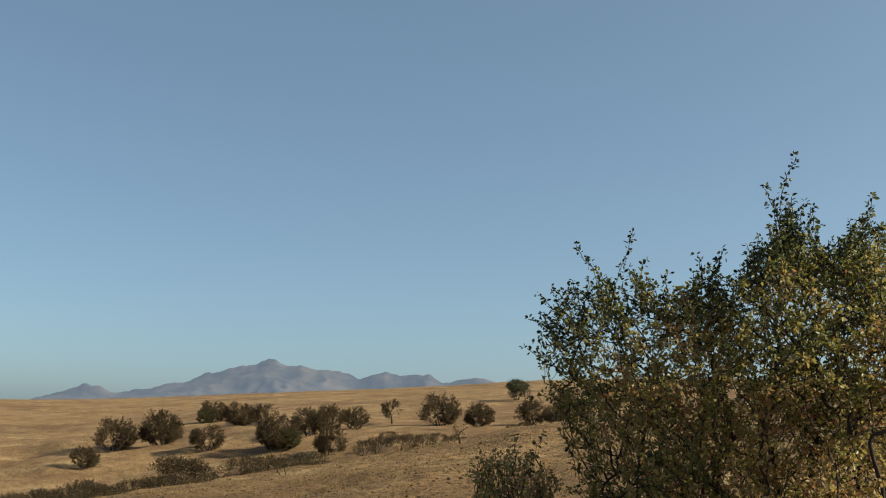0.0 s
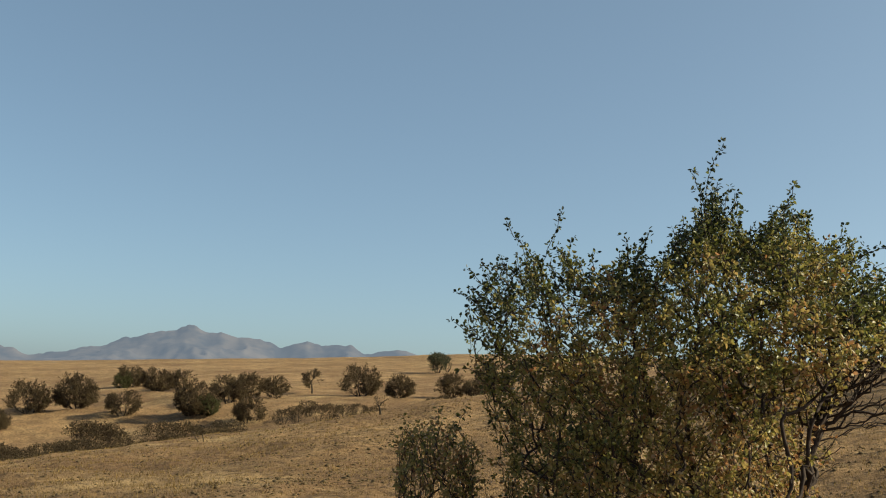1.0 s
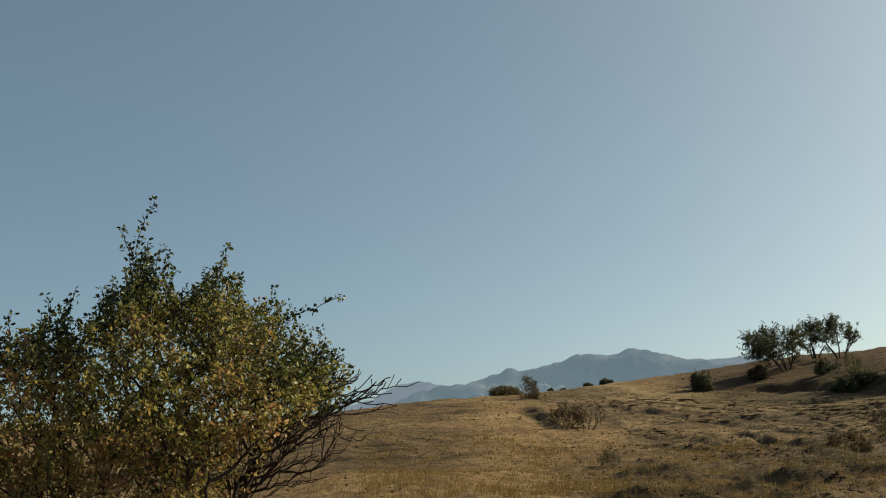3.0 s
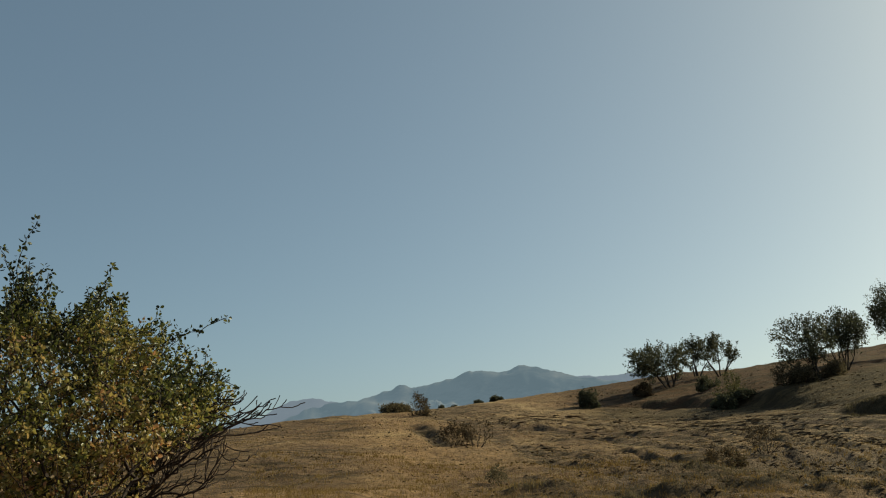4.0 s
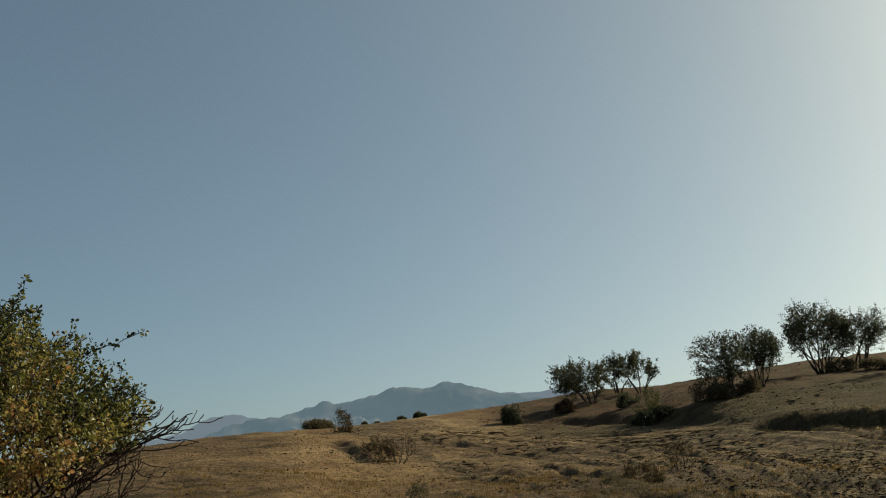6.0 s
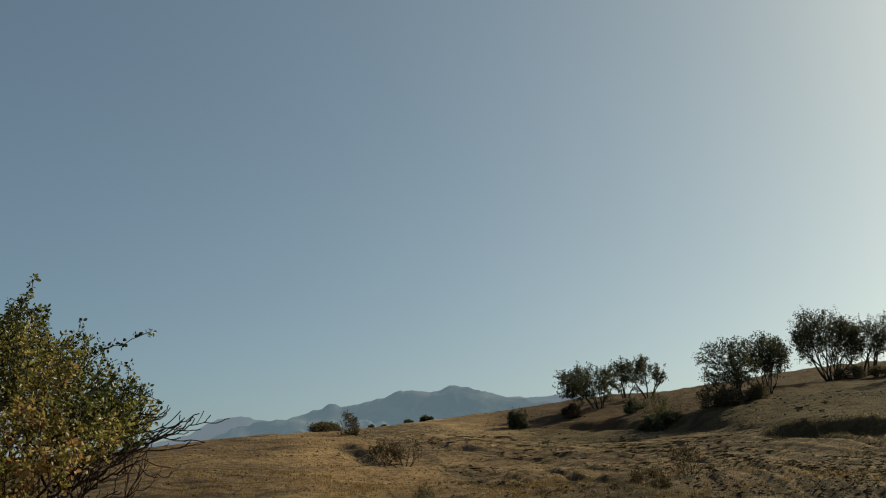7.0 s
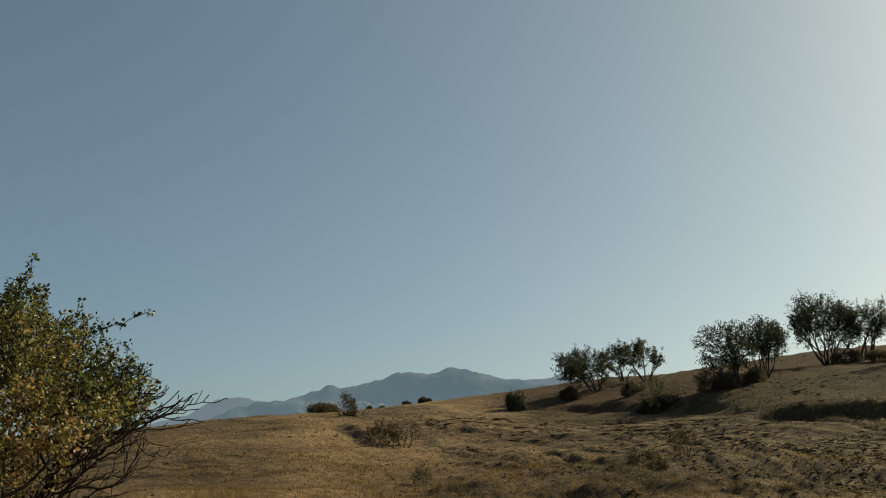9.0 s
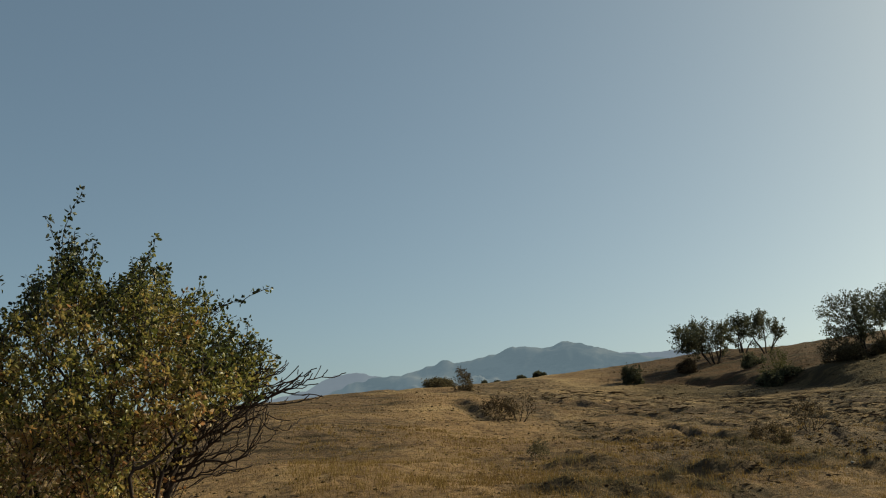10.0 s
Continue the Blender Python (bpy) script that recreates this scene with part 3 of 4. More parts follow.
def shrub(name, label, category, size, seed, leaf, per_twig, leaf_size, bark, style="dome", stems=5, lean=0.0, group="", stout=1.0, forks=None, ragged=0.16):
    """A wild shrub or small tree, its base at the origin: stems that fork three times, and single leaves along the last twigs."""
    rng = np.random.default_rng(seed)
    w, d, h = size
    st = STYLES[style]
    forks = forks or st["forks"]
    half = np.array([w / 2, d / 2, h * st["half"]])
    heart = np.array([lean * w / 2, 0, h * st["mid"]])

    def reach(p, v):
        """How far a limb may grow from p along v before it leaves the crown."""
        v = v / np.linalg.norm(v)
        a, b = (p - heart) / half, v / half
        lump = 1 + ragged * (math.sin(3.3 * v[0] + seed) * math.cos(3.7 * v[2] + 1.7 * seed) + 0.7 * math.sin(6.1 * v[1] + 4.3 * v[2] + seed))
        A, B, C = b @ b, a @ b, a @ a - lump * lump
        disc = B * B - A * C
        return 0.0 if disc < 0 else max(0.0, (-B + math.sqrt(disc)) / A)

    thing = tagged(new(name), label, category, group)
    thing.empty_display_size = 0.2
    V, F, at, way, wood = [], [], [], [], ([], [], [])
    span = max(h, 0.8 * w)
    base = 0.030 * h * stout / math.sqrt(max(stems, 2) / 2)
    turn0 = rng.random() * 6.28
    for k in range(stems):
        az = turn0 + 2 * math.pi * (k + 0.7 * rng.random()) / stems
        tilt = radians(st["tilt"]) * (0.35 + 0.75 * rng.random()) if stems > 1 else radians(6)
        v = np.array([math.sin(tilt) * math.cos(az) + 0.7 * lean, math.sin(tilt) * math.sin(az), math.cos(tilt)])
        foot = np.array([0.05 * w * math.cos(az), 0.05 * d * math.sin(az), -0.12]) * min(1, stems / 3)
        line, end = branch(foot, v, h * st["stem"] * (0.85 + 0.3 * rng.random()), 6, 0.05, rng, 0.12)
        sv, sf = [], []
        tube(sv, sf, line, np.linspace(base, base * 0.55, len(line)), 7)
        stem = part("stem", mesh_from("stem", np.concatenate(sv), np.concatenate(sf), bark, True), thing)
        grown = [(line, end, base * 0.55)]
        for level, n in enumerate(forks):
            last = level == len(forks) - 1
            after = []
            for line, end, rad in grown:
                for c in range(n + (rng.random() < 0.5)):
                    q = 1.0 if c == 0 else rng.uniform(0.30 if level else 0.42, 1.0)
                    i = q * (len(line) - 1)
                    j = min(int(i), len(line) - 2)
                    p = line[j] + (line[j + 1] - line[j]) * (i - j)
                    side = rng.normal(size=3)
                    v = end + side / np.linalg.norm(side) * (0.35 if c == 0 else 0.95) + np.array([0, 0, st["lift"]])
                    away = p - heart
                    v = v + 0.45 * away / (np.linalg.norm(away) + 0.3) - np.array([0, 0, st["droop"] * level * 0.5])
                    room = reach(p, v)
                    length = min(room * (0.75, 0.90, 1.02)[level] * (0.65 + 0.40 * rng.random()), span * (0.45, 0.32, 0.20)[level])
                    if length < 0.025 * h:
                        continue
                    sub, far = branch(p, v, length, 4 if not last else 3, st["lift"] * 0.35, rng)
                    sub[:, 2] = np.maximum(sub[:, 2], 0.03)
                    r0 = rad * (0.60, 0.55, 0.50)[level]
                    if level == 0 and category == "tree":
                        sv, sf = [], []
                        tube(sv, sf, sub, np.linspace(r0, r0 * 0.5, len(sub)), 5)
                        part("limb", mesh_from("limb", np.concatenate(sv), np.concatenate(sf), bark, True), stem)
                    else:
                        wood[level].append((sub, np.linspace(r0, r0 * 0.5, len(sub))))
                    after.append((sub, far, r0 * 0.6))
                    if level and per_twig:
                        m = per_twig if last else max(1, per_twig // 3)
                        t = rng.random(m) ** 0.7 * (len(sub) - 1.001)
                        jj = t.astype(int)
                        at.append(sub[jj] + (sub[jj + 1] - sub[jj]) * (t - jj)[:, None] + rng.normal(size=(m, 3)) * leaf_size * 0.55)
                        way.append(rng.normal(size=(m, 3)) * 0.8 + far)
            grown = after
    for level, lot in enumerate(wood):
        if lot:
            tubes(V, F, [a for a, _ in lot], [r for _, r in lot], 5 - level if level < 2 else 3)
    tagged(part("brushwood", mesh_from("brushwood", np.concatenate(V), np.concatenate(F), bark, True), thing), kind="stuff")
    if at:
        at, way = np.concatenate(at), np.concatenate(way)
        at[:, 2] = np.maximum(at[:, 2], 0.02)
        n = len(at)
        tone = np.clip(0.45 + 0.18 * rng.normal(size=n) + 0.28 * vnoise(at[:, 0] * 1.6 + seed, at[:, 2] * 1.6 + at[:, 1], seed), 0, 1)
        tagged(part("foliage", leaves("foliage", at, way, leaf_size * (0.6 + 0.8 * rng.random(n)), tone, leaf, rng, 0.7), thing), kind="stuff")
    return thing


def put(thing, bearing, distance, turn=0.0, scale=1.0, sink=0.05):
    thing.location = place(bearing, distance, sink)
    thing.rotation_euler = (0, 0, turn)
    thing.scale = (scale, scale, scale)
    return thing


# the wild pear's outline, across from its middle and up from the camera's ground
PEAR_TOP_U = [-1.25, -1.20, -1.13, -1.05, -0.95, -0.83, -0.72, -0.60, -0.50, -0.40, -0.30, -0.20, -0.09, 0.0, 0.08, 0.15, 0.22, 0.30, 0.36, 0.42, 0.50, 0.57, 0.64, 0.70, 0.77, 0.85, 0.92, 1.0, 1.08, 1.15, 1.18]
PEAR_TOP_Z = [1.70, 2.08, 2.22, 2.34, 2.39, 2.36, 2.44, 2.40, 2.33, 2.35, 2.42, 2.46, 2.51, 2.60, 2.74, 2.78, 2.66, 2.48, 2.50, 2.65, 2.70, 2.58, 2.45, 2.50, 2.46, 2.42, 2.36, 2.31, 2.26, 2.17, 2.08]
# long shoots, tip first: how far behind the middle, then across and height
PEAR_SHOOTS = [
    (-0.38, (0.150, 3.01), (0.105, 2.91), (0.06, 2.80), (0.09, 2.50)), (-0.38, (-0.012, 2.856), (0.012, 2.78), (0.036, 2.70), (0.087, 2.50)),
    (-0.30, (0.11, 2.80), (0.12, 2.66), (0.10, 2.45)), (-0.25, (0.21, 2.74), (0.20, 2.60), (0.16, 2.42)), (-0.2, (0.04, 2.74), (0.07, 2.58), (0.09, 2.40)),
    (0.20, (0.51, 2.797), (0.48, 2.69), (0.425, 2.56), (0.363, 2.38)), (0.15, (0.40, 2.66), (0.40, 2.52), (0.37, 2.35)), (0.2, (0.58, 2.64), (0.52, 2.50), (0.45, 2.34)),
    (0.14, (0.742, 2.56), (0.71, 2.47), (0.64, 2.32)), (0.10, (0.82, 2.50), (0.74, 2.42), (0.64, 2.30)),
    (-0.12, (1.092, 2.54), (1.01, 2.495), (0.927, 2.462), (0.79, 2.41), (0.62, 2.28)),
    (0.08, (1.165, 2.165), (1.12, 2.20), (1.034, 2.225), (0.86, 2.16)), (0.08, (1.12, 2.075), (1.05, 2.12), (0.88, 2.08)), (0.0, (1.07, 2.25), (0.98, 2.26), (0.82, 2.18)),
    (0.05, (-0.98, 2.585), (-0.95, 2.51), (-0.88, 2.44), (-0.78, 2.34)), (-0.05, (-0.68, 2.645), (-0.715, 2.54), (-0.742, 2.45), (-0.80, 2.26)),
    (0.05, (-0.618, 2.49), (-0.64, 2.40), (-0.68, 2.25)), (0.0, (-0.348, 2.518), (-0.33, 2.43), (-0.288, 2.28)), (0.0, (-0.22, 2.54), (-0.25, 2.43), (-0.288, 2.28)),
    (0.1, (-0.09, 2.555), (-0.07, 2.45), (-0.03, 2.30)), (0.0, (-1.23, 2.187), (-1.15, 2.14), (-1.04, 2.06), (-0.92, 1.95)), (0.05, (-1.245, 2.03), (-1.16, 1.97), (-0.98, 1.88)),
    (0.0, (-1.19, 2.315), (-1.10, 2.24), (-0.98, 2.12)), (0.1, (-1.11, 2.36), (-1.03, 2.28), (-0.92, 2.15)), (0.0, (-0.90, 2.47), (-0.86, 2.37), (-0.82, 2.22)),
    (-0.1, (-0.50, 2.42), (-0.52, 2.33), (-0.55, 2.20)), (0.0, (-1.20, 1.78), (-1.10, 1.77), (-0.95, 1.72)), (-0.1, (-1.31, 1.56), (-1.30, 1.46), (-1.34, 1.25)),
    (-0.1, (-1.16, 1.58), (-1.20, 1.47), (-1.28, 1.28)), (-0.1, (-1.50, 1.50), (-1.47, 1.40), (-1.42, 1.22)), (0.0, (-1.05, 1.60), (-1.02, 1.50), (-0.95, 1.36))]
# leafless boughs of the lower side, root first
PEAR_BOUGHS = [
    [(0.62, 1.50), (0.725, 1.633), (0.853, 1.795), (1.014, 1.92), (1.212, 2.007), (1.425, 2.075)], [(0.70, 1.60), (0.765, 1.645), (0.955, 1.641), (0.994, 1.687), (1.088, 1.835), (1.10, 1.886)],
    [(0.955, 1.641), (1.063, 1.731), (1.121, 1.752)], [(0.725, 1.633), (0.87, 1.698), (0.965, 1.724)], [(0.62, 1.68), (0.693, 1.769), (0.848, 1.921), (1.01, 2.035), (1.137, 2.085)],
    [(0.64, 1.70), (0.745, 1.796), (0.903, 1.912), (1.099, 1.92), (1.36, 1.952)], [(0.58, 1.58), (0.67, 1.688), (0.799, 1.796), (0.864, 1.865)], [(0.70, 1.62), (0.776, 1.686), (0.854, 1.767), (1.086, 1.886)],
    [(1.086, 1.886), (1.159, 1.84), (1.216, 1.848)], [(0.66, 1.52), (0.768, 1.561), (0.861, 1.585), (0.948, 1.605)], [(0.76, 1.85), (0.847, 1.929), (1.039, 2.015), (1.254, 2.051)],
    [(0.853, 1.86), (0.958, 1.929), (1.126, 1.969), (1.241, 2.016)], [(0.80, 1.98), (0.926, 2.042), (1.037, 2.072), (1.157, 2.103)]]


def pear_bush():
    """The wild pear in the foreground: several stems, a ragged crown of leafy shoots, bare boughs low on one side."""
    rng = np.random.default_rng(11)
    bearing, distance = -26.2, 5.5
    o = place(bearing, distance, 0.0)
    rb = radians(bearing)
    across, depth = np.array([math.cos(rb), -math.sin(rb), 0]), np.array([math.sin(rb), math.cos(rb), 0])

    def spot(u, w, z):
        """A place in the bush, from its base; the crown widens a little with depth."""
        k = 1 + w / distance
        return across * u * k + depth * w + np.array([0, 0, 1.62 + (z - 1.62) * k - o.z])

    def roof(u, w):
        return np.interp(u, PEAR_TOP_U, PEAR_TOP_Z) - 0.42 * (w / 0.9) ** 2

    def inside(u, w, z):
        left = -1.02 - 0.16 * step(1.6, 2.0, z) + 0.30 * (w / 0.9) ** 2
        right = 0.64 + 0.52 * step(1.62, 2.05, z) - 0.22 * (w / 0.9) ** 2
        return left < u < right and 0.6 < z < roof(u, w)

    goals = []
    while len(goals) < 900:
        u, w, z = rng.uniform(-1.2, 1.15), rng.uniform(-0.9, 0.9), rng.uniform(0.7, 2.5)
        if inside(u, w, z + 0.14):
            goals.append(spot(u, w, z))
    while len(goals) < 990:                        # the low clump beside it
        u, w, z = rng.uniform(-1.54, -1.05), rng.uniform(-0.4, 0.3), rng.uniform(0.7, 1.44)
        if z < 1.46 - 2.2 * (u + 1.36) ** 2 - 0.4 * w * w:
            goals.append(spot(u, w, z))
    ground = float(o.z) - 0.1
    stems = [[spot(0.32, 0.0, ground), spot(0.44, 0.0, 0.8), spot(0.52, 0.0, 1.40), spot(0.545, 0.0, 1.60), spot(0.55, 0.0, 1.75), spot(0.52, 0.0, 2.2)],
             [spot(0.42, 0.02, 0.75), spot(0.57, 0.0, 1.30), spot(0.625, 0.0, 1.55), spot(0.64, 0.0, 1.69), spot(0.70, 0.0, 1.85), spot(0.82, 0.0, 2.1)],
             [spot(0.20, 0.05, ground), spot(0.05, 0.15, 0.9), spot(-0.03, 0.1, 1.6), spot(0.08, -0.05, 2.4)],
             [spot(0.10, -0.05, ground), spot(-0.25, -0.2, 0.9), spot(-0.58, -0.3, 1.6), spot(-0.80, -0.15, 2.15)],
             [spot(0.05, 0.10, ground), spot(-0.5, 0.3, 0.8), spot(-0.85, 0.3, 1.4), spot(-1.0, 0.25, 1.9)],
             [spot(0.0, -0.1, ground), spot(-0.6, -0.2, 0.65), spot(-1.15, -0.15, 1.0), spot(-1.38, -0.1, 1.3)],
             [spot(0.30, -0.1, ground), spot(0.15, -0.35, 0.9), spot(-0.25, -0.55, 1.3), spot(-0.65, -0.6, 1.75)],
             [spot(0.36, -0.05, ground), spot(0.42, -0.3, 1.0), spot(0.35, -0.5, 1.6), spot(0.30, -0.45, 2.1)]]
    P, parent, chains = skeleton(stems, np.asarray(goals), 0.055, rng)
    n_wood = len(P)
    nodes, par = list(P), list(parent)

    def trail(points, start, gap=0.032, shake=0.005):
        """A twig along a few points from a node of the wood; returns its nodes."""
        pts = np.asarray(points)
        seg = np.concatenate([[0], np.cumsum(np.linalg.norm(np.diff(pts, axis=0), axis=1))])
        q = np.linspace(0, seg[-1], max(4, int(seg[-1] / gap)) + 1)[1:]
        line = np.stack([np.interp(q, seg, pts[:, c]) for c in range(3)], -1)
        for _ in range(2):
            line[1:-1] = (line[:-2] + 2 * line[1:-1] + line[2:]) / 4
        chain, last = [start], start
        for p in line:
            nodes.append(p + rng.normal(size=3) * shake)
            par.append(last)
            last = len(nodes) - 1
            chain.append(last)
        return chain

    wood = np.asarray(nodes)
    marked = []
    for w, *line in PEAR_SHOOTS:
        pts = [spot(u, w * (1 - 0.5 * k / len(line)), z) for k, (u, z) in enumerate(line)][::-1]
        s = int(np.argmin(np.linalg.norm(wood[:n_wood] - pts[0], axis=1)))
        marked.append(trail([wood[s]] + pts, s))
    # leafy shoots all through the crown, most of them near its outside, that climb and lean outward
    crown = []
    while len(crown) < 1150:
        u, w, z = rng.uniform(-1.2, 1.15), rng.uniform(-0.9, 0.9), rng.uniform(0.9, 2.65)
        if not inside(u, w, z - 0.02):
            continue
        shell = min((roof(u, w) - z) / 0.35, (0.95 - abs(w)) / 0.4, 1.0)
        if rng.random() > 1.0 - 0.62 * shell + 0.25 * (u > 0.25 and z > 2.0):
            continue
        if vnoise(np.array([u * 2.3 + 7]), np.array([z * 2.3 + w * 1.7]), 13)[0] < -0.30 - 0.25 * float(z < 1.9) and u < 0.1 and rng.random() < 0.8:
            continue                               # openings between the boughs
        tip = spot(u, w, z)
        out = across * (u - 0.05) * 0.55 + depth * w * 0.6 + np.array([0, 0, 0.75])
        out = out / np.linalg.norm(out) + rng.normal(size=3) * 0.52
        back = tip - out / np.linalg.norm(out) * rng.uniform(0.18, 0.42)
        s = int(np.argmin(np.linalg.norm(wood[:n_wood] - back, axis=1)))
        mid = 0.5 * (wood[s] + tip) + rng.normal(size=3) * 0.025
        crown.append(trail([wood[s], mid, tip], s, 0.036))
    while len(crown) < 1300:                       # and those of the low clump
        u, w = rng.uniform(-1.52, -1.05), rng.uniform(-0.4, 0.3)
        z = 1.50 - 2.0 * (u + 1.34) ** 2 - 0.4 * w * w - 0.5 * rng.random() ** 1.5
        tip = spot(u, w, z)
        s = int(np.argmin(np.linalg.norm(wood[:n_wood] - tip + np.array([0, 0, 0.22]), axis=1)))
        crown.append(trail([wood[s], 0.5 * (wood[s] + tip) + rng.normal(size=3) * 0.03, tip], s, 0.036))
    while len(crown) < 1420:                       # the leafy middle between the stems
        u, w, z = rng.uniform(0.05, 0.72), rng.uniform(-0.55, 0.5), rng.uniform(1.25, 1.95)
        tip = spot(u, w, z)
        s = int(np.argmin(np.linalg.norm(wood[:n_wood] - tip + rng.normal(size=3) * 0.12 + np.array([0, 0, 0.12]), axis=1)))
        crown.append(trail([wood[s], 0.5 * (wood[s] + tip) + rng.normal(size=3) * 0.03, tip], s, 0.036))
    # short shoots that fray the outline
    fringe = []
    while len(fringe) < 230:
        u, w = rng.uniform(-1.2, 1.14), rng.normal() * 0.28
        z = float(roof(u, w)) + 0.05 - 0.12 * rng.random()
        tip = spot(u, w, z)
        back = tip - np.array([0, 0, 0.16]) - across * (0.12 * u + rng.normal() * 0.07)
        s = int(np.argmin(np.linalg.norm(wood[:n_wood] - back, axis=1)))
        fringe.append(trail([wood[s], back, tip], s))
    # bare boughs with many short spurs
    bare_groups = []
    first_bare = len(nodes)
    for again in range(2):
        for line in PEAR_BOUGHS:
            w = rng.uniform(-0.1, 0.1) + 0.2 * min(again, 1) * rng.choice([-1, 1])
            line = np.asarray(line) + again * rng.normal(size=(len(line), 2)) * 0.035
            pts = [spot(u, w * k / len(line), z) for k, (u, z) in enumerate(line)]
            a = np.asarray(nodes)
            s = int(np.argmin(np.linalg.norm(a - pts[0], axis=1)))
            chain = trail([a[s]] + pts[1:], s, 0.035, 0.006)
            kin = [chain]
            for c in range(2, len(chain)):
                if rng.random() > 0.55:
                    continue
                here = np.asarray(nodes[chain[c]])
                on = here - np.asarray(nodes[chain[c - 1]])
                away = on / np.linalg.norm(on) * rng.uniform(0.4, 1.0) + depth * rng.normal() * 0.4 + np.array([0, 0, rng.uniform(-0.4, 0.5)])
                span = rng.uniform(0.03, 0.12)
                kin.append(trail([here, here + away * span * 0.5, here + away * span + np.array([0, 0, 0.02])], chain[c], 0.03, 0.003))
            bare_groups.append(kin)
    P, parent = np.asarray(nodes), np.asarray(par)
    R = thickness(parent, 0.0019, 0.43)
    R[first_bare:] = np.maximum(R[first_bare:], 0.0027)
    thing = tagged(new("wild_pear_bush"), "ragged wild pear bush, green and yellowing leaves, bare lower boughs", "bush")
    thing.location = o
    thing.empty_display_size = 0.3
    for c in chains[:len(stems)]:
        part("stem", wood_mesh("stem", P, R, [c], BARK, 9, 8), thing, "dark gnarled stem")
    tagged(part("brushwood", wood_mesh("brushwood", P, R, chains[len(stems):] + crown + fringe, BARK, 6, 4), thing), kind="stuff")
    shoots = [part("shoot", wood_mesh("shoot", P, R, [c], BARK, 5, 4), thing) for c in marked]
    for kin in bare_groups:
        bough = part("bough", wood_mesh("bough", P, R, kin[:1], BARK, 6, 4), thing, "bare dark thorny bough")
        for c in kin[1:]:
            part("spur", wood_mesh("spur", P, R, [c], BARK, 4, 4), bough)
    # leaves sit in small rosettes along the shoots
    thin = np.flatnonzero((R < 0.006) & (np.arange(len(P)) < n_wood))
    src = [(np.concatenate([c[3:] for c in marked]), 5, 0.024, 0.24), (np.concatenate([c[2:] for c in fringe]), 5, 0.023, 0.18),
           (np.concatenate([c[3:] for c in crown]), 7, 0.0225, 0.0), (rng.choice(thin, 4500), 6, 0.022, -0.04)]
    at, way, size, tone, loose = [], [], [], [], []
    owner = np.repeat(np.arange(len(marked)), [len(c) - 3 for c in marked])
    for k, (spurs, each, length, dark) in enumerate(src):
        q = P[spurs] + rng.normal(size=(len(spurs), 3)) * (0.006 if k < 3 else 0.02)
        u, z = q @ across, q[:, 2] + o.z
        leafy = (u < 0.63 + 0.08 * rng.normal(size=len(q))) | (z > 1.92 + 0.12 * (u - 0.8) - 0.75 * np.clip(0.80 - u, 0, 1) + 0.05 * rng.normal(size=len(q)))
        if k > 1:
            leafy &= rng.random(len(q)) > 0.10 * step(2.0, 1.7, z)
        if k > 1:                                  # thinner foliage on the weather side
            leafy &= rng.random(len(q)) > 0.52 * step(-0.35, -0.8, u) * step(1.75, 2.15, z)
            leafy &= rng.random(len(q)) > 0.45 * step(-0.98, -1.08, u)
        q, u, z = q[leafy], u[leafy], z[leafy]
        if k == 0:
            owner = np.repeat(owner[leafy], each)
        n = len(q) * each
        out = q / (np.linalg.norm(q, axis=1)[:, None] + 1e-9)
        spread = rng.normal(size=(n, 3)) + 0.35 * np.repeat(out, each, 0) + np.array([0, 0, 0.15])
        spread /= np.linalg.norm(spread, axis=1)[:, None]
        # tone holds shade too: top and outline leaves darkened, low ones lightened
        base = 0.455 + 0.10 * step(1.95, 1.5, z) - 0.28 * step(2.30, 2.70, z) - 0.12 * step(0.3, 0.9, u) * step(1.9, 2.2, z) - dark - 0.14 * step(-0.3, -0.8, u) * step(1.9, 2.3, z)
        base = base + 0.17 * vnoise(u * 3.1, z * 3.1 + (q @ depth) * 2, 5) + 0.20 * vnoise(u * 7, z * 7 + (q @ depth) * 6, 6) + 0.12 * rng.normal(size=len(q))
        at.append(np.repeat(q, each, 0) + spread * 0.010)
        way.append(spread + rng.normal(size=(n, 3)) * 0.35 - np.array([0, 0, 0.30]))
        size.append(length * (0.62 + 0.65 * rng.random(n)))
        tone.append(np.clip(np.repeat(base, each) + 0.10 * rng.normal(size=n), 0, 1))
        loose.append(np.full(n, k == 0))
    at, way, size, tone, loose = (np.concatenate(v) for v in (at, way, size, tone, loose))
    pick = np.flatnonzero(loose)[::max(1, int(loose.sum() / 300))][:300]
    rest = np.ones(len(at), bool)
    rest[pick] = False
    tagged(part("foliage", leaves("foliage", at[rest], way[rest], size[rest], tone[rest], PEAR_LEAF, rng, 0.62, True), thing), kind="stuff")
    # single leaves of the long shoots, toned dark as silhouettes on bright sky
    kinds = [leaves("leaf", np.zeros((1, 3)), np.array([[1.0, 0, 0]]), np.array([0.029]), np.array([t]), PEAR_LEAF, rng, 0.6, True) for t in (0.0, 0.04, 0.08, 0.12, 0.16, 0.24)]
    for k in pick:
        leaf = part("leaf", kinds[int(rng.integers(6))], shoots[owner[k]])
        leaf.location = at[k]
        leaf.rotation_euler = (rng.uniform(-math.pi, math.pi), -math.asin(way[k, 2] / np.linalg.norm(way[k])), math.atan2(way[k, 1], way[k, 0]))
        leaf.scale = [0.7 + 0.5 * rng.random()] * 3
    return thing


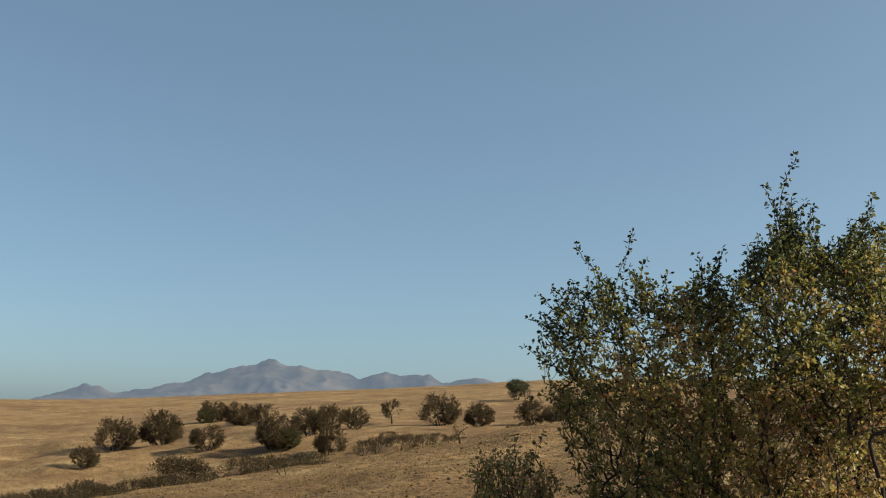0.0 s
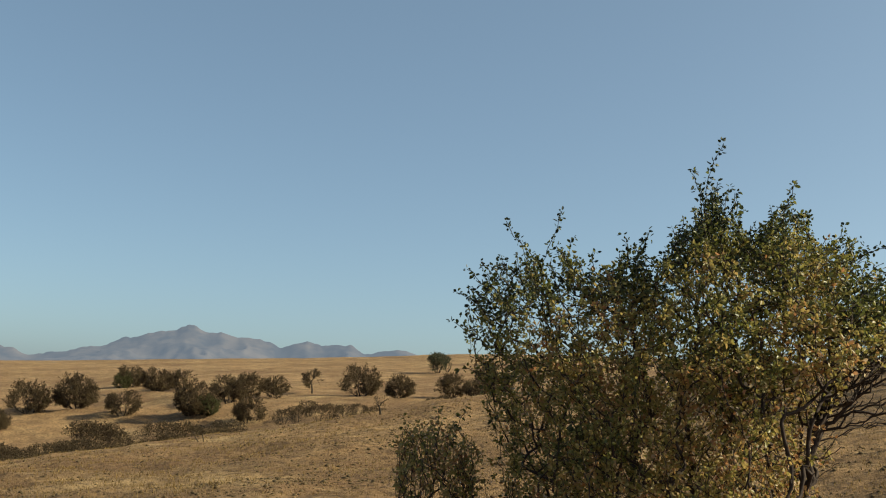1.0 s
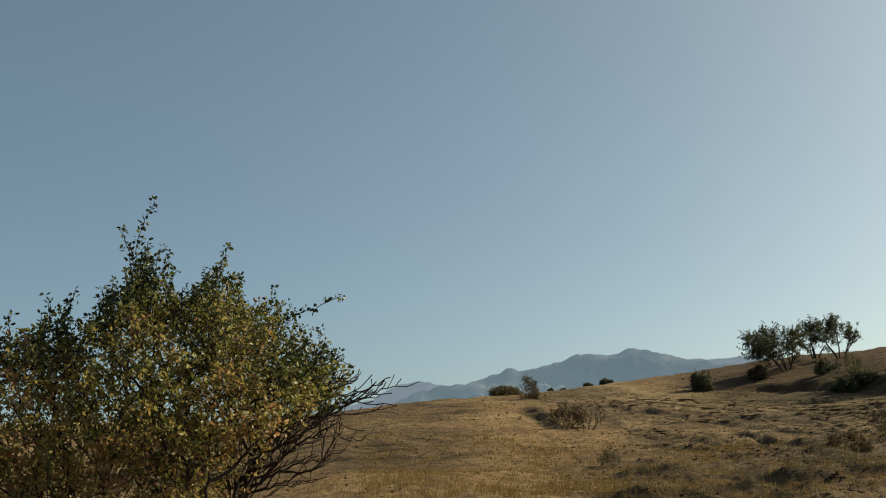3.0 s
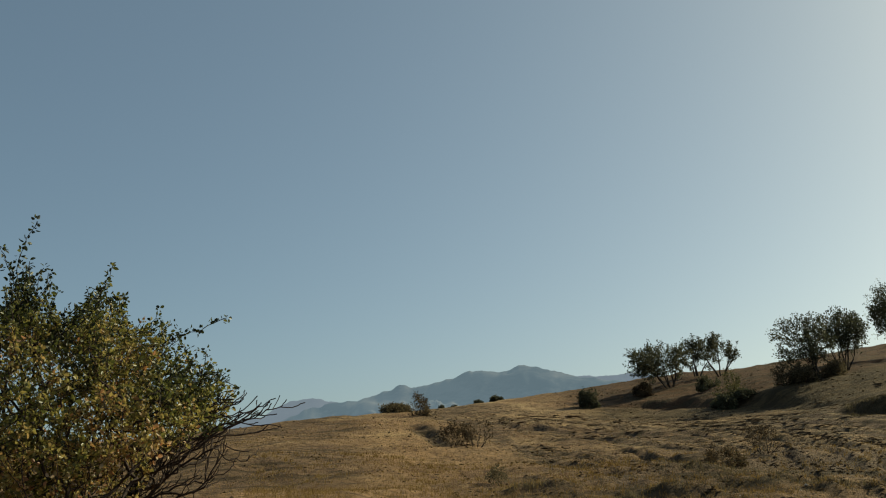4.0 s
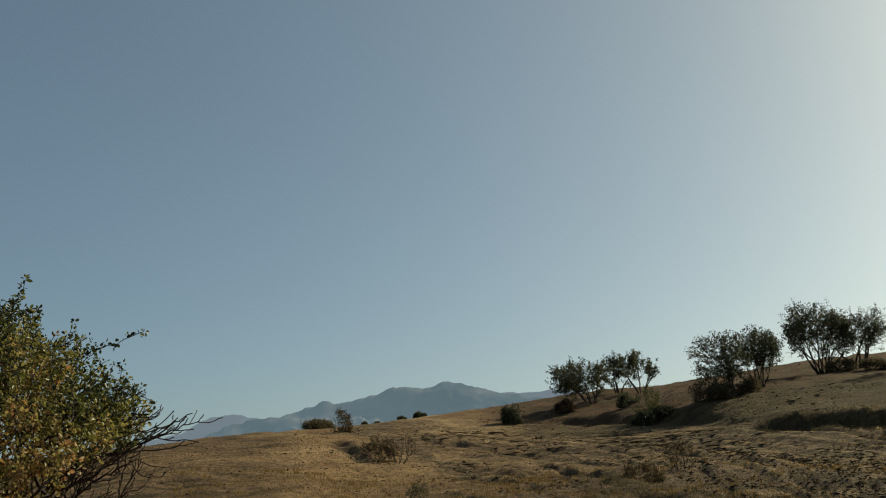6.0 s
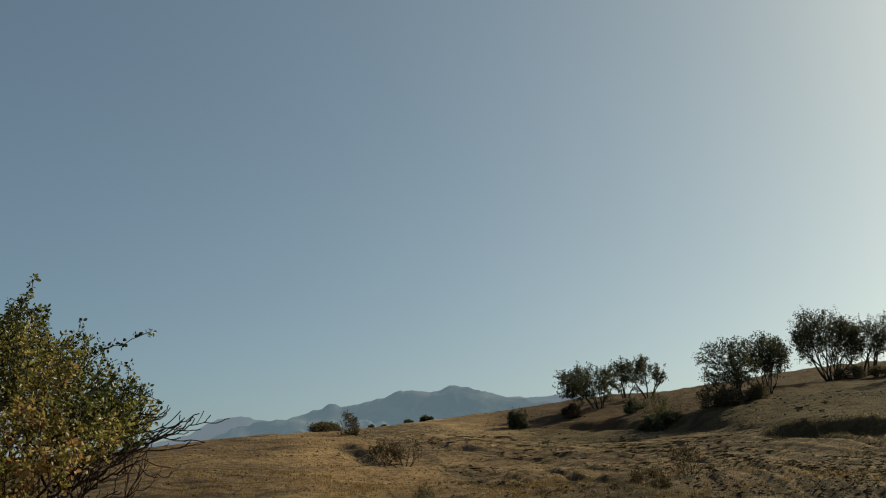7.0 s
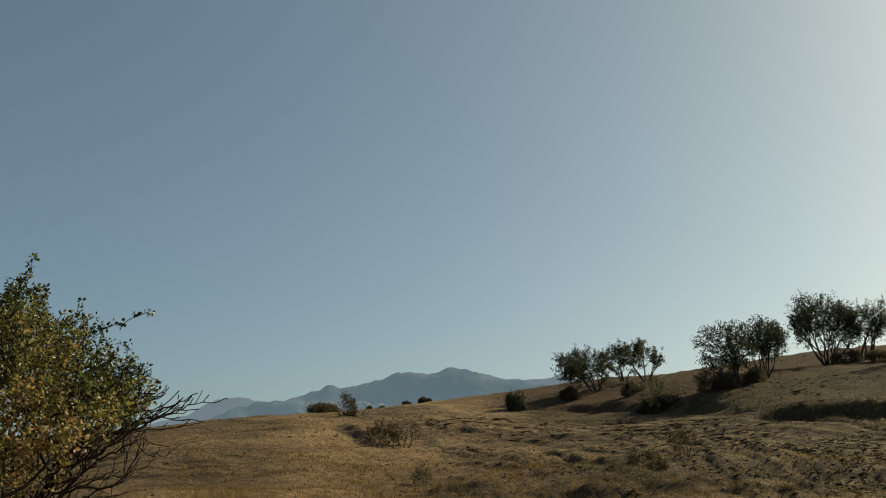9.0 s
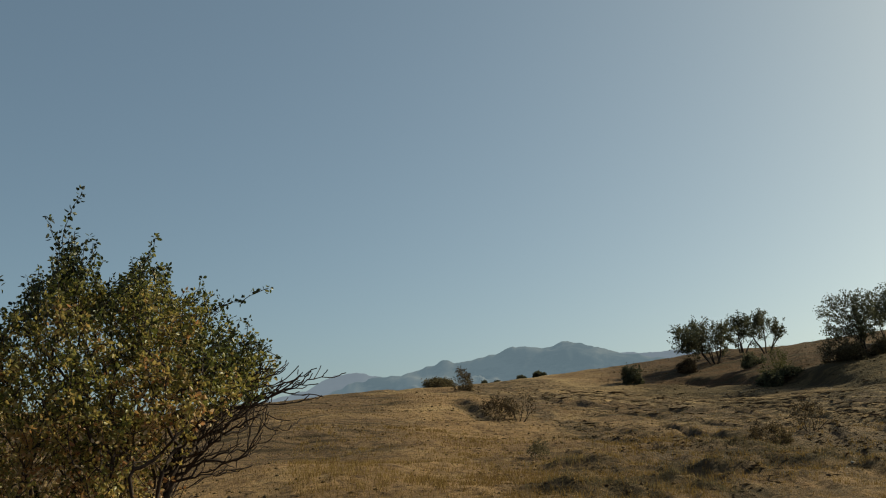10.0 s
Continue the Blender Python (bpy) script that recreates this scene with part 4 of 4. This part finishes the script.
def grass(name, label, spots, height, rng, blades, spread, tone0=0.5, material=STRAW):
    """Tufts of dry blades, all one mesh."""
    n = len(spots) * blades
    base = np.repeat(spots, blades, 0) + np.concatenate([rng.normal(size=(n, 2)) * spread, np.zeros((n, 1))], 1)
    base[:, 2] = ground_z(base[:, 0], base[:, 1]) - 0.01
    h = np.repeat(height, blades) * (0.45 + 0.7 * rng.random(n))
    a = rng.random(n) * 2 * np.pi
    lean = h[:, None] * np.stack([rng.normal(size=n) * 0.35, rng.normal(size=n) * 0.35], -1)
    wid = 0.002 + 0.003 * rng.random(n)
    # blades far away are drawn as wider bunches
    far = np.hypot(base[:, 0], base[:, 1])
    wid *= np.clip(far / 14, 1, 2.5)
    sx, sy = np.cos(a) * wid, np.sin(a) * wid
    mid = base + np.concatenate([lean * 0.35, h[:, None] * 0.55], 1)
    tip = base + np.concatenate([lean, h[:, None]], 1)
    off = np.stack([sx, sy, 0 * sx], -1)
    verts = np.stack([base - off, base + off, mid + off * 0.7, mid - off * 0.7, tip], 1).reshape(-1, 3)
    k = np.arange(n)[:, None] * 5
    me = mesh_from(name, verts, [k + np.array([[0, 1, 2, 3]]), k + np.array([[3, 2, 4]])], material)
    tone = np.clip(tone0 + 0.25 * rng.normal(size=n) + 0.2 * vnoise(base[:, 0] / 3, base[:, 1] / 3, 8), 0, 1)
    set_attr(me, "tone", np.repeat(tone, 5))
    return tagged(new(name, me), label, "grass", kind="stuff")


# ---- the place ----
build_ground()
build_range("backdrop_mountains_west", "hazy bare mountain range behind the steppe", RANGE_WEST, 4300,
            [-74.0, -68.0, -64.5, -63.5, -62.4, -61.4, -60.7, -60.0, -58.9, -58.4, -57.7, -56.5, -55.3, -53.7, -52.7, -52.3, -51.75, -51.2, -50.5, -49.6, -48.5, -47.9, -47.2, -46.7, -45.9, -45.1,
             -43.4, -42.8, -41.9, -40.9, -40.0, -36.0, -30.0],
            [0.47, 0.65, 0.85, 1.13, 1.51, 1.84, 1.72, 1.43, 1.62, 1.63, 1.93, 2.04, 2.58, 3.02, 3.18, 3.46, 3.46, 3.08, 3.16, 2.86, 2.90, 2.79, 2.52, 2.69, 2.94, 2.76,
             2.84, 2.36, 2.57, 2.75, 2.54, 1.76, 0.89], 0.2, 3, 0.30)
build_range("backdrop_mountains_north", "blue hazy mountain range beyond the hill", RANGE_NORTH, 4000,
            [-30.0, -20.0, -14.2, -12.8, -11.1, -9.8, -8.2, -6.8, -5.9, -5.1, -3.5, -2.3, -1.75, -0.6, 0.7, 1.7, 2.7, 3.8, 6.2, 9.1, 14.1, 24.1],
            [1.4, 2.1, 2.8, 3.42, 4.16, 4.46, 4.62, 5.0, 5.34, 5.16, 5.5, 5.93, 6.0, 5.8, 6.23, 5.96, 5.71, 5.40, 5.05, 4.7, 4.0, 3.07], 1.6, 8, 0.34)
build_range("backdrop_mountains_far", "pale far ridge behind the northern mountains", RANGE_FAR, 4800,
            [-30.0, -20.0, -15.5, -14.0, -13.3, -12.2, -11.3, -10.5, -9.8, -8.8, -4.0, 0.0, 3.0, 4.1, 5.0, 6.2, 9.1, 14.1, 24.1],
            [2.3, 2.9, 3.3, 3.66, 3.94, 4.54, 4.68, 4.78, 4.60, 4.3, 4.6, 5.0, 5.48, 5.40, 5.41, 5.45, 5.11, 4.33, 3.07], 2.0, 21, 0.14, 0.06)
pear_bush()

# the hollow beyond the ridge: bearing, distance, width, height, which of the kinds
HOLLOW = "shrubs of the hollow"
BROWN = "rounded brown thorny shrub on the dry grass of the hollow"
dome = [shrub("thorn_shrub", BROWN, "shrub", (3.8, 3.5, 2.8), 100 + k, SCRUB_LEAF, 25, 0.066, BARK_GREY, "dome", (6, 5, 6, 5)[k], (0.0, -0.15, 0.1, 0.0)[k], HOLLOW) for k in range(4)]
for k, (b, r, wide, kind) in enumerate([(-61.2, 83.3, 2.3, 0), (-59.7, 90.5, 3.7, 1), (-57.5, 91.0, 3.9, 2), (-55.2, 85.8, 2.9, 3), (-54.9, 118, 3.3, 0), (-53.6, 104, 3.2, 2), (-52.4, 112, 3.0, 1), (-51.6, 83.3, 3.5, 2),
                                        (-49.9, 88.0, 3.4, 3), (-49.0, 92.0, 3.6, 0), (-48.8, 80.0, 2.7, 1), (-47.5, 100.8, 3.1, 3), (-42.8, 102.0, 4.3, 1), (-40.7, 93.5, 2.9, 2), (-37.9, 95, 3.2, 0), (-36.6, 92, 2.6, 3), (-35.6, 106, 4.6, 1)]):
    put(dome[kind] if kind == k else copy_thing(dome[kind], Matrix()), b, r, 1.7 * k, wide / 3.8)
put(shrub("thorn_tree", "small round thorn tree on a short trunk", "tree", (2.3, 2.2, 2.6), 119, SCRUB_LEAF, 18, 0.065, BARK_GREY, "umbrella", 1, 0.0, HOLLOW, forks=(9, 7, 6), stout=1.3), -45.45, 105.5)
green = shrub("green_shrub", "rounded green shrub among brown thorn shrubs", "shrub", (2.6, 2.5, 2.4), 120, GREEN_LEAF, 18, 0.065, BARK_GREY, "dome", 5, 0.0, HOLLOW)
put(green, -55.3, 117, 0.4, 0.8)
put(copy_thing(green, Matrix()), -50.9, 82.6, 2.2, 0.72)
scrub = [shrub("gully_scrub", "grey leafless brush in the gully bottom", "brush", (2.8, 2.2, 1.5), 140 + k, SCRUB_LEAF, 7, 0.055, BARK_GREY, "twiggy", 11, 0.0, "brush in the gully") for k in range(3)]
brush = random.Random(4)
for k in range(36):
    b = -65.0 + 14.8 * k / 35 + brush.uniform(-0.3, 0.3)
    ob = scrub[k] if k < 3 else copy_thing(scrub[k % 3], Matrix())
    put(ob, b, float(form(HOLLOW_R, b)) + 4 + brush.uniform(-4.5, 8.0), brush.uniform(0, 6), brush.uniform(0.9, 1.4))
for k, (b, r, size) in enumerate([(-46.9, 77, 0.75), (-46.2, 74, 0.8), (-45.6, 79, 0.8), (-45.0, 73, 0.8), (-44.4, 77, 0.75), (-43.7, 73, 0.75), (-43.0, 76, 0.65), (-42.3, 74, 0.5), (-41.6, 74, 0.4), (-38.9, 80, 0.55), (-38.2, 84, 0.6)]):
    put(copy_thing(scrub[k % 3], Matrix()), b, r, k, size)
put(shrub("lone_shrub", "lone dark shrub with many stems fanning upward", "shrub", (3.6, 3.3, 3.1), 160, THORN_LEAF, 11, 0.085, BARK_GREY, "vase", 12, forks=(4, 5, 4)), -38.75, 155)
put(shrub("lone_shrub", "thin dark shrub beside a larger one", "shrub", (1.6, 1.6, 2.7), 161, THORN_LEAF, 8, 0.07, BARK_GREY, "vase", 5, forks=(3, 3, 3)), -38.2, 157)
put(shrub("dead_sapling", "short dead sapling on the ridge", "sapling", (0.42, 0.4, 0.70), 162, SCRUB_LEAF, 5, 0.03, BARK_GREY, "umbrella", 1, stout=2.0, forks=(5, 4, 3)), -41.9, 29.6)
put(shrub("dead_sapling", "small leafless sapling on the ridge", "sapling", (0.6, 0.5, 0.75), 163, SCRUB_LEAF, 0, 0.03, BARK_GREY, "twiggy", 3), -51.1, 29.0)
put(shrub("small_thorn", "small brown bush on the far slope of the gully", "shrub", (1.2, 1.1, 0.9), 164, SCRUB_LEAF, 6, 0.06, BARK_GREY, "dome", 4, forks=(4, 4, 3)), -56.4, 76)

# the bank above the road: bearing, distance, size, style, stems, lean, leaves on a twig
HILL = "trees on the bank"
for k, (b, r, size, style, stems, lean, n, label) in enumerate([
        (8.55, 68.6, (3.9, 3.5, 3.05), "umbrella", 6, -0.34, 19, "dark hawthorn with a broad leaning crown"),
        (10.0, 76.0, (2.8, 2.5, 3.0), "umbrella", 4, -0.05, 19, "small hawthorn with an open crown"),
        (11.25, 73.3, (2.1, 2.0, 3.0), "open", 5, 0.05, 16, "small upright hawthorn with an open crown"),
        (15.9, 58.0, (3.7, 3.3, 3.5), "umbrella", 5, -0.22, 14, "hawthorn with dense scrub round its foot"),
        (17.4, 60.2, (2.5, 2.4, 3.3), "vase", 8, 0.05, 12, "bushy hawthorn with upright boughs"),
        (20.55, 69.0, (4.1, 3.8, 4.5), "vase", 14, 0.0, 16, "tall hawthorn with many stems fanning upward"),
        (22.25, 71.0, (3.4, 3.2, 4.2), "open", 5, 0.1, 10, "tall hawthorn with an open spreading crown"),
        (25.9, 66.0, (3.4, 3.0, 4.0), "open", 4, -0.2, 8, "sparse hawthorn with spreading boughs")]):
    put(shrub("hawthorn_tree", label + " on the bank", "tree", size, 200 + k, THORN_LEAF, n, 0.088, BARK_GREY, style, stems, lean, HILL, ragged=0.26), b, r, 0)
for k, (b, r, size, leaf, n, label) in enumerate([
        (14.6, 57.2, (1.8, 1.7, 1.5), BRUSH_LEAF, 4, "low olive brown scrub at the foot of a hawthorn"),
        (15.4, 57.0, (1.6, 1.5, 1.1), BRUSH_LEAF, 4, "low olive brown scrub at the foot of a hawthorn"),
        (16.8, 58.6, (1.4, 1.3, 1.0), BRUSH_LEAF, 5, "low olive brown scrub at the foot of a hawthorn"),
        (10.5, 63.0, (1.3, 1.2, 1.0), THORN_LEAF, 9, "small dense dark bush on the bank"),
        (11.6, 57.5, (1.7, 1.5, 2.1), GREEN_LEAF, 7, "olive green bush at the foot of the bank"),
        (11.3, 56.2, (1.3, 1.2, 0.8), THORN_LEAF, 7, "low dark bush at the foot of the bank"),
        (12.3, 57.0, (1.5, 1.3, 0.5), THORN_LEAF, 5, "low dark bush at the foot of the bank"),
        (4.25, 62.6, (1.15, 1.1, 1.5), THORN_LEAF, 10, "small dense dark bush beside the road"),
        (7.2, 66.5, (1.5, 1.3, 0.9), SCRUB_LEAF, 7, "low brown scrub below a leaning hawthorn"),
        (21.4, 68, (2.2, 1.8, 0.8), BRUSH_LEAF, 5, "low brown scrub between two hawthorns"),
        (23.0, 68, (2.0, 1.6, 0.7), BRUSH_LEAF, 5, "low brown scrub between two hawthorns"),
        (-6.2, 57, (2.9, 1.6, 0.55), BRUSH_LEAF, 8, "low dense brown thicket on the hill crest"),
        (-4.9, 53, (1.0, 1.0, 1.3), SCRUB_LEAF, 3, "ragged reddish bush on the hill crest"),
        (-0.75, 88, (1.05, 1.0, 0.62), THORN_LEAF, 8, "small round bush on the skyline"),
        (-1.72, 86, (0.75, 0.7, 0.5), THORN_LEAF, 8, "small round bush on the skyline"),
        (-3.05, 80, (0.5, 0.5, 0.38), THORN_LEAF, 6, "small round bush on the skyline"),
        (-3.75, 78, (0.32, 0.32, 0.45), THORN_LEAF, 6, "small narrow bush on the skyline")]):
    put(shrub("bank_bush" if b > 6 else "hill_bush", label, "bush", size, 240 + k, leaf, n, 0.07, BARK_GREY, "low", 8, ragged=0.24), b, r, k)
for k, (b, r, size, style, n, label) in enumerate([
        (-1.95, 29.6, (1.05, 0.9, 0.82), "twiggy", 1, "bare thorny bush with pale twigs"),
        (-2.95, 30.8, (1.25, 1.0, 0.74), "low", 8, "low grey bush beside a bare one"),
        (11.0, 21.3, (0.95, 0.8, 0.42), "low", 7, "low dark thorny cushion on the road edge"),
        (13.1, 23.0, (0.65, 0.55, 0.66), "twiggy", 3, "sparse thorny bush on the road edge"),
        (-0.75, 19.0, (0.5, 0.45, 0.38), "twiggy", 2, "dry brown weed among the grass")]):
    put(shrub("thorn_weed", label, "bush", size, 280 + k, SCRUB_LEAF if k < 4 else BRUSH_LEAF, n, 0.035, BARK_GREY, style, 7, forks=(3, 4, 4)), b, r, k, sink=0.02)


# ---- clods, stones and grass ----
def lumps(name, label, material, spots, size, rng, flat=0.6, along=None, stretch=1.0):
    """Many small rough clods, one mesh."""
    base = np.array([[0, 0, 1.0], [1, 0, 0], [0.3, 0.95, 0], [-0.8, 0.6, 0], [-0.8, -0.6, 0], [0.3, -0.95, 0], [0, 0, -0.8]])
    tri = np.array([[0, k, k % 5 + 1] for k in range(1, 6)] + [[6, k % 5 + 1, k] for k in range(1, 6)])
    n = len(spots)
    jit = 1 + 0.28 * rng.normal(size=(n, len(base), 1))
    a = rng.random(n) * 2 * np.pi
    if along is not None:                          # long ledges that run one way
        a = along + 0.10 * rng.normal(size=n)
    st = size[:, None] * np.stack([stretch * (0.7 + 0.9 * rng.random(n)), 0.7 + 0.6 * rng.random(n), flat * (0.6 + 0.6 * rng.random(n))], -1)
    p = base[None] * jit * st[:, None]
    c, e = np.cos(a)[:, None], np.sin(a)[:, None]
    p = np.stack([p[..., 0] * c - p[..., 1] * e, p[..., 0] * e + p[..., 1] * c, p[..., 2]], -1)
    verts = p + spots[:, None]
    faces = np.arange(n)[:, None, None] * len(base) + tri[None]
    me = mesh_from(name, verts.reshape(-1, 3), faces.reshape(-1, 3), material)
    set_attr(me, "bare", np.repeat(rng.random(n) * 0.9, len(base)))
    return tagged(new(name, me), label, "clods", kind="stuff")


def strew(n, b0, b1, r0, r1, rng):
    b = np.radians(rng.uniform(b0, b1, n))
    r = r0 * (r1 / r0) ** rng.random(n)
    x, y = r * np.sin(b), r * np.cos(b)
    return x, y


rng = np.random.default_rng(77)
x, y = strew(70000, -8, 33, 11, 60, rng)
keep = rng.random(len(x)) < np.clip(relief(x, y)[1] * 1.1 - 0.25, 0.01, 0.7) * step(0.0, 0.9, fbm(x / 2.5, y / 2.5, 3, 33) + 0.35)
x, y = x[keep], y[keep]
size = 0.008 + 0.03 * rng.random(len(x)) ** 4 + 0.0004 * np.hypot(x, y)
lumps("earth_clods", "dark dry clods of earth on the road and its banks", EARTH, np.stack([x, y, ground_z(x, y) + size * 0.15], -1), size, rng)
# broken turf edges: long low ledges that follow the road
x, y = strew(26000, -4, 33, 15, 52, rng)
b, r = np.degrees(np.arctan2(x, y)), np.hypot(x, y)
off, on = road_offset(x, y)
keep = (fbm(x / 3.0, off / 1.2, 3, 37) + 0.45 * rng.normal(size=len(x)) > 0.45) & (rng.random(len(x)) < step(-4, 4, b) * (0.35 + 0.65 * step(-9, -2, off)) * (1 - 0.9 * step(6, 8.5, off)))
x, y, b, r = x[keep], y[keep], b[keep], r[keep]
size = (0.014 + 0.030 * rng.random(len(x)) ** 3) * (0.22 + r / 52)
run = -np.radians(b) + np.arctan2(np.interp(b + 1, ROAD_B, ROAD_R) - np.interp(b - 1, ROAD_B, ROAD_R), np.radians(2) * r)
lumps("turf_ledges", "dark broken turf edges along the rutted road", EARTH, np.stack([x, y, ground_z(x, y) + size * 0.2], -1), size, rng, 0.8, run, 9.0)
x, y = strew(42000, -72, 6, 11, 70, rng)
keep = (fbm(x / 2.5, y / 2.5, 3, 34) + 0.5 * rng.normal(size=len(x)) > 0.45) & (ground_z(x, y) < 99)
x, y = x[keep], y[keep]
size = (0.008 + 0.018 * rng.random(len(x)) ** 4) * (1 + np.hypot(x, y) / 40)
lumps("low_weeds", "low dark weeds and clods among dry stubble", WEED, np.stack([x, y, ground_z(x, y) + size * 0.12], -1), size, rng, 0.75)
x, y = strew(7000, 2, 33, 50, 115, rng)
keep = fbm(x / 3.5, y / 3.5, 3, 36) + 0.4 * rng.normal(size=len(x)) > 0.2
x, y = x[keep], y[keep]
size = 0.025 + 0.06 * rng.random(len(x)) ** 3
lumps("dark_tussocks", "dark tussocks and weeds on the slope under the trees", WEED, np.stack([x, y, ground_z(x, y) + size * 0.1], -1), size, rng, 0.7)
x, y = strew(120, 3, 32, 16, 75, rng)
size = 0.018 + 0.035 * rng.random(len(x)) ** 3
lumps("pale_stones", "small pale stones on the bare slope", STONE, np.stack([x, y, ground_z(x, y) + size * 0.1], -1), size, rng)

x, y = strew(43000, -72, 33, 10.5, 52, rng)
keep = rng.random(len(x)) > relief(x, y)[1] * 0.6
x, y = x[keep], y[keep]
b, r = np.degrees(np.arctan2(x, y)), np.hypot(x, y)
meadow = step(-20, -10, b) * (1 - step(3, 12, b)) * (1 - step(16, 30, r))
tall = 0.022 + 0.03 * rng.random(len(x)) + 0.03 * step(0.2, 0.9, fbm(x / 4, y / 4, 3, 44)) + 0.07 * meadow * rng.random(len(x))
grass("dry_grass", "short straw-coloured dry grass", np.stack([x, y, 0 * x], -1), tall, rng, 3, 0.07)
x, y = strew(9000, -14, 33, 10.8, 26, rng)
keep = fbm(x / 1.6, y / 1.6, 3, 91) + 0.4 * rng.normal(size=len(x)) > 0.1
x, y = x[keep], y[keep]
grass("tufted_grass", "longer golden grass tufts on the uneven slope", np.stack([x, y, 0 * x], -1), 0.04 + 0.07 * rng.random(len(x)), rng, 9, 0.04, 0.5)
# rank dead weeds on the hummocks and on the bank beside the road
x, y = [], []
for hb, hr, half, high in HUMMOCKS:
    n = int(75 * half)
    u, v = rng.normal(size=n) * half * 0.62, rng.normal(size=n) * half * 0.30
    c, e = math.cos(radians(hb)), math.sin(radians(hb))
    x.append(hr * e + u * c + v * e), y.append(hr * c - u * e + v * c)
b = np.radians(rng.uniform(17.2, 33, 2000))
r = np.interp(np.degrees(b), [14, 20, 24, 40], [42.6, 41.6, 40.1, 38.8]) + 0.9 * rng.normal(size=len(b))
x, y = np.concatenate(x + [r * np.sin(b)]), np.concatenate(y + [r * np.cos(b)])
grass("dead_weeds", "dark dead weeds on hummocks and banks", np.stack([x, y, 0 * x], -1), 0.05 + 0.10 * rng.random(len(x)) ** 1.5, rng, 9, 0.06, 0.45, BRUSH_LEAF)
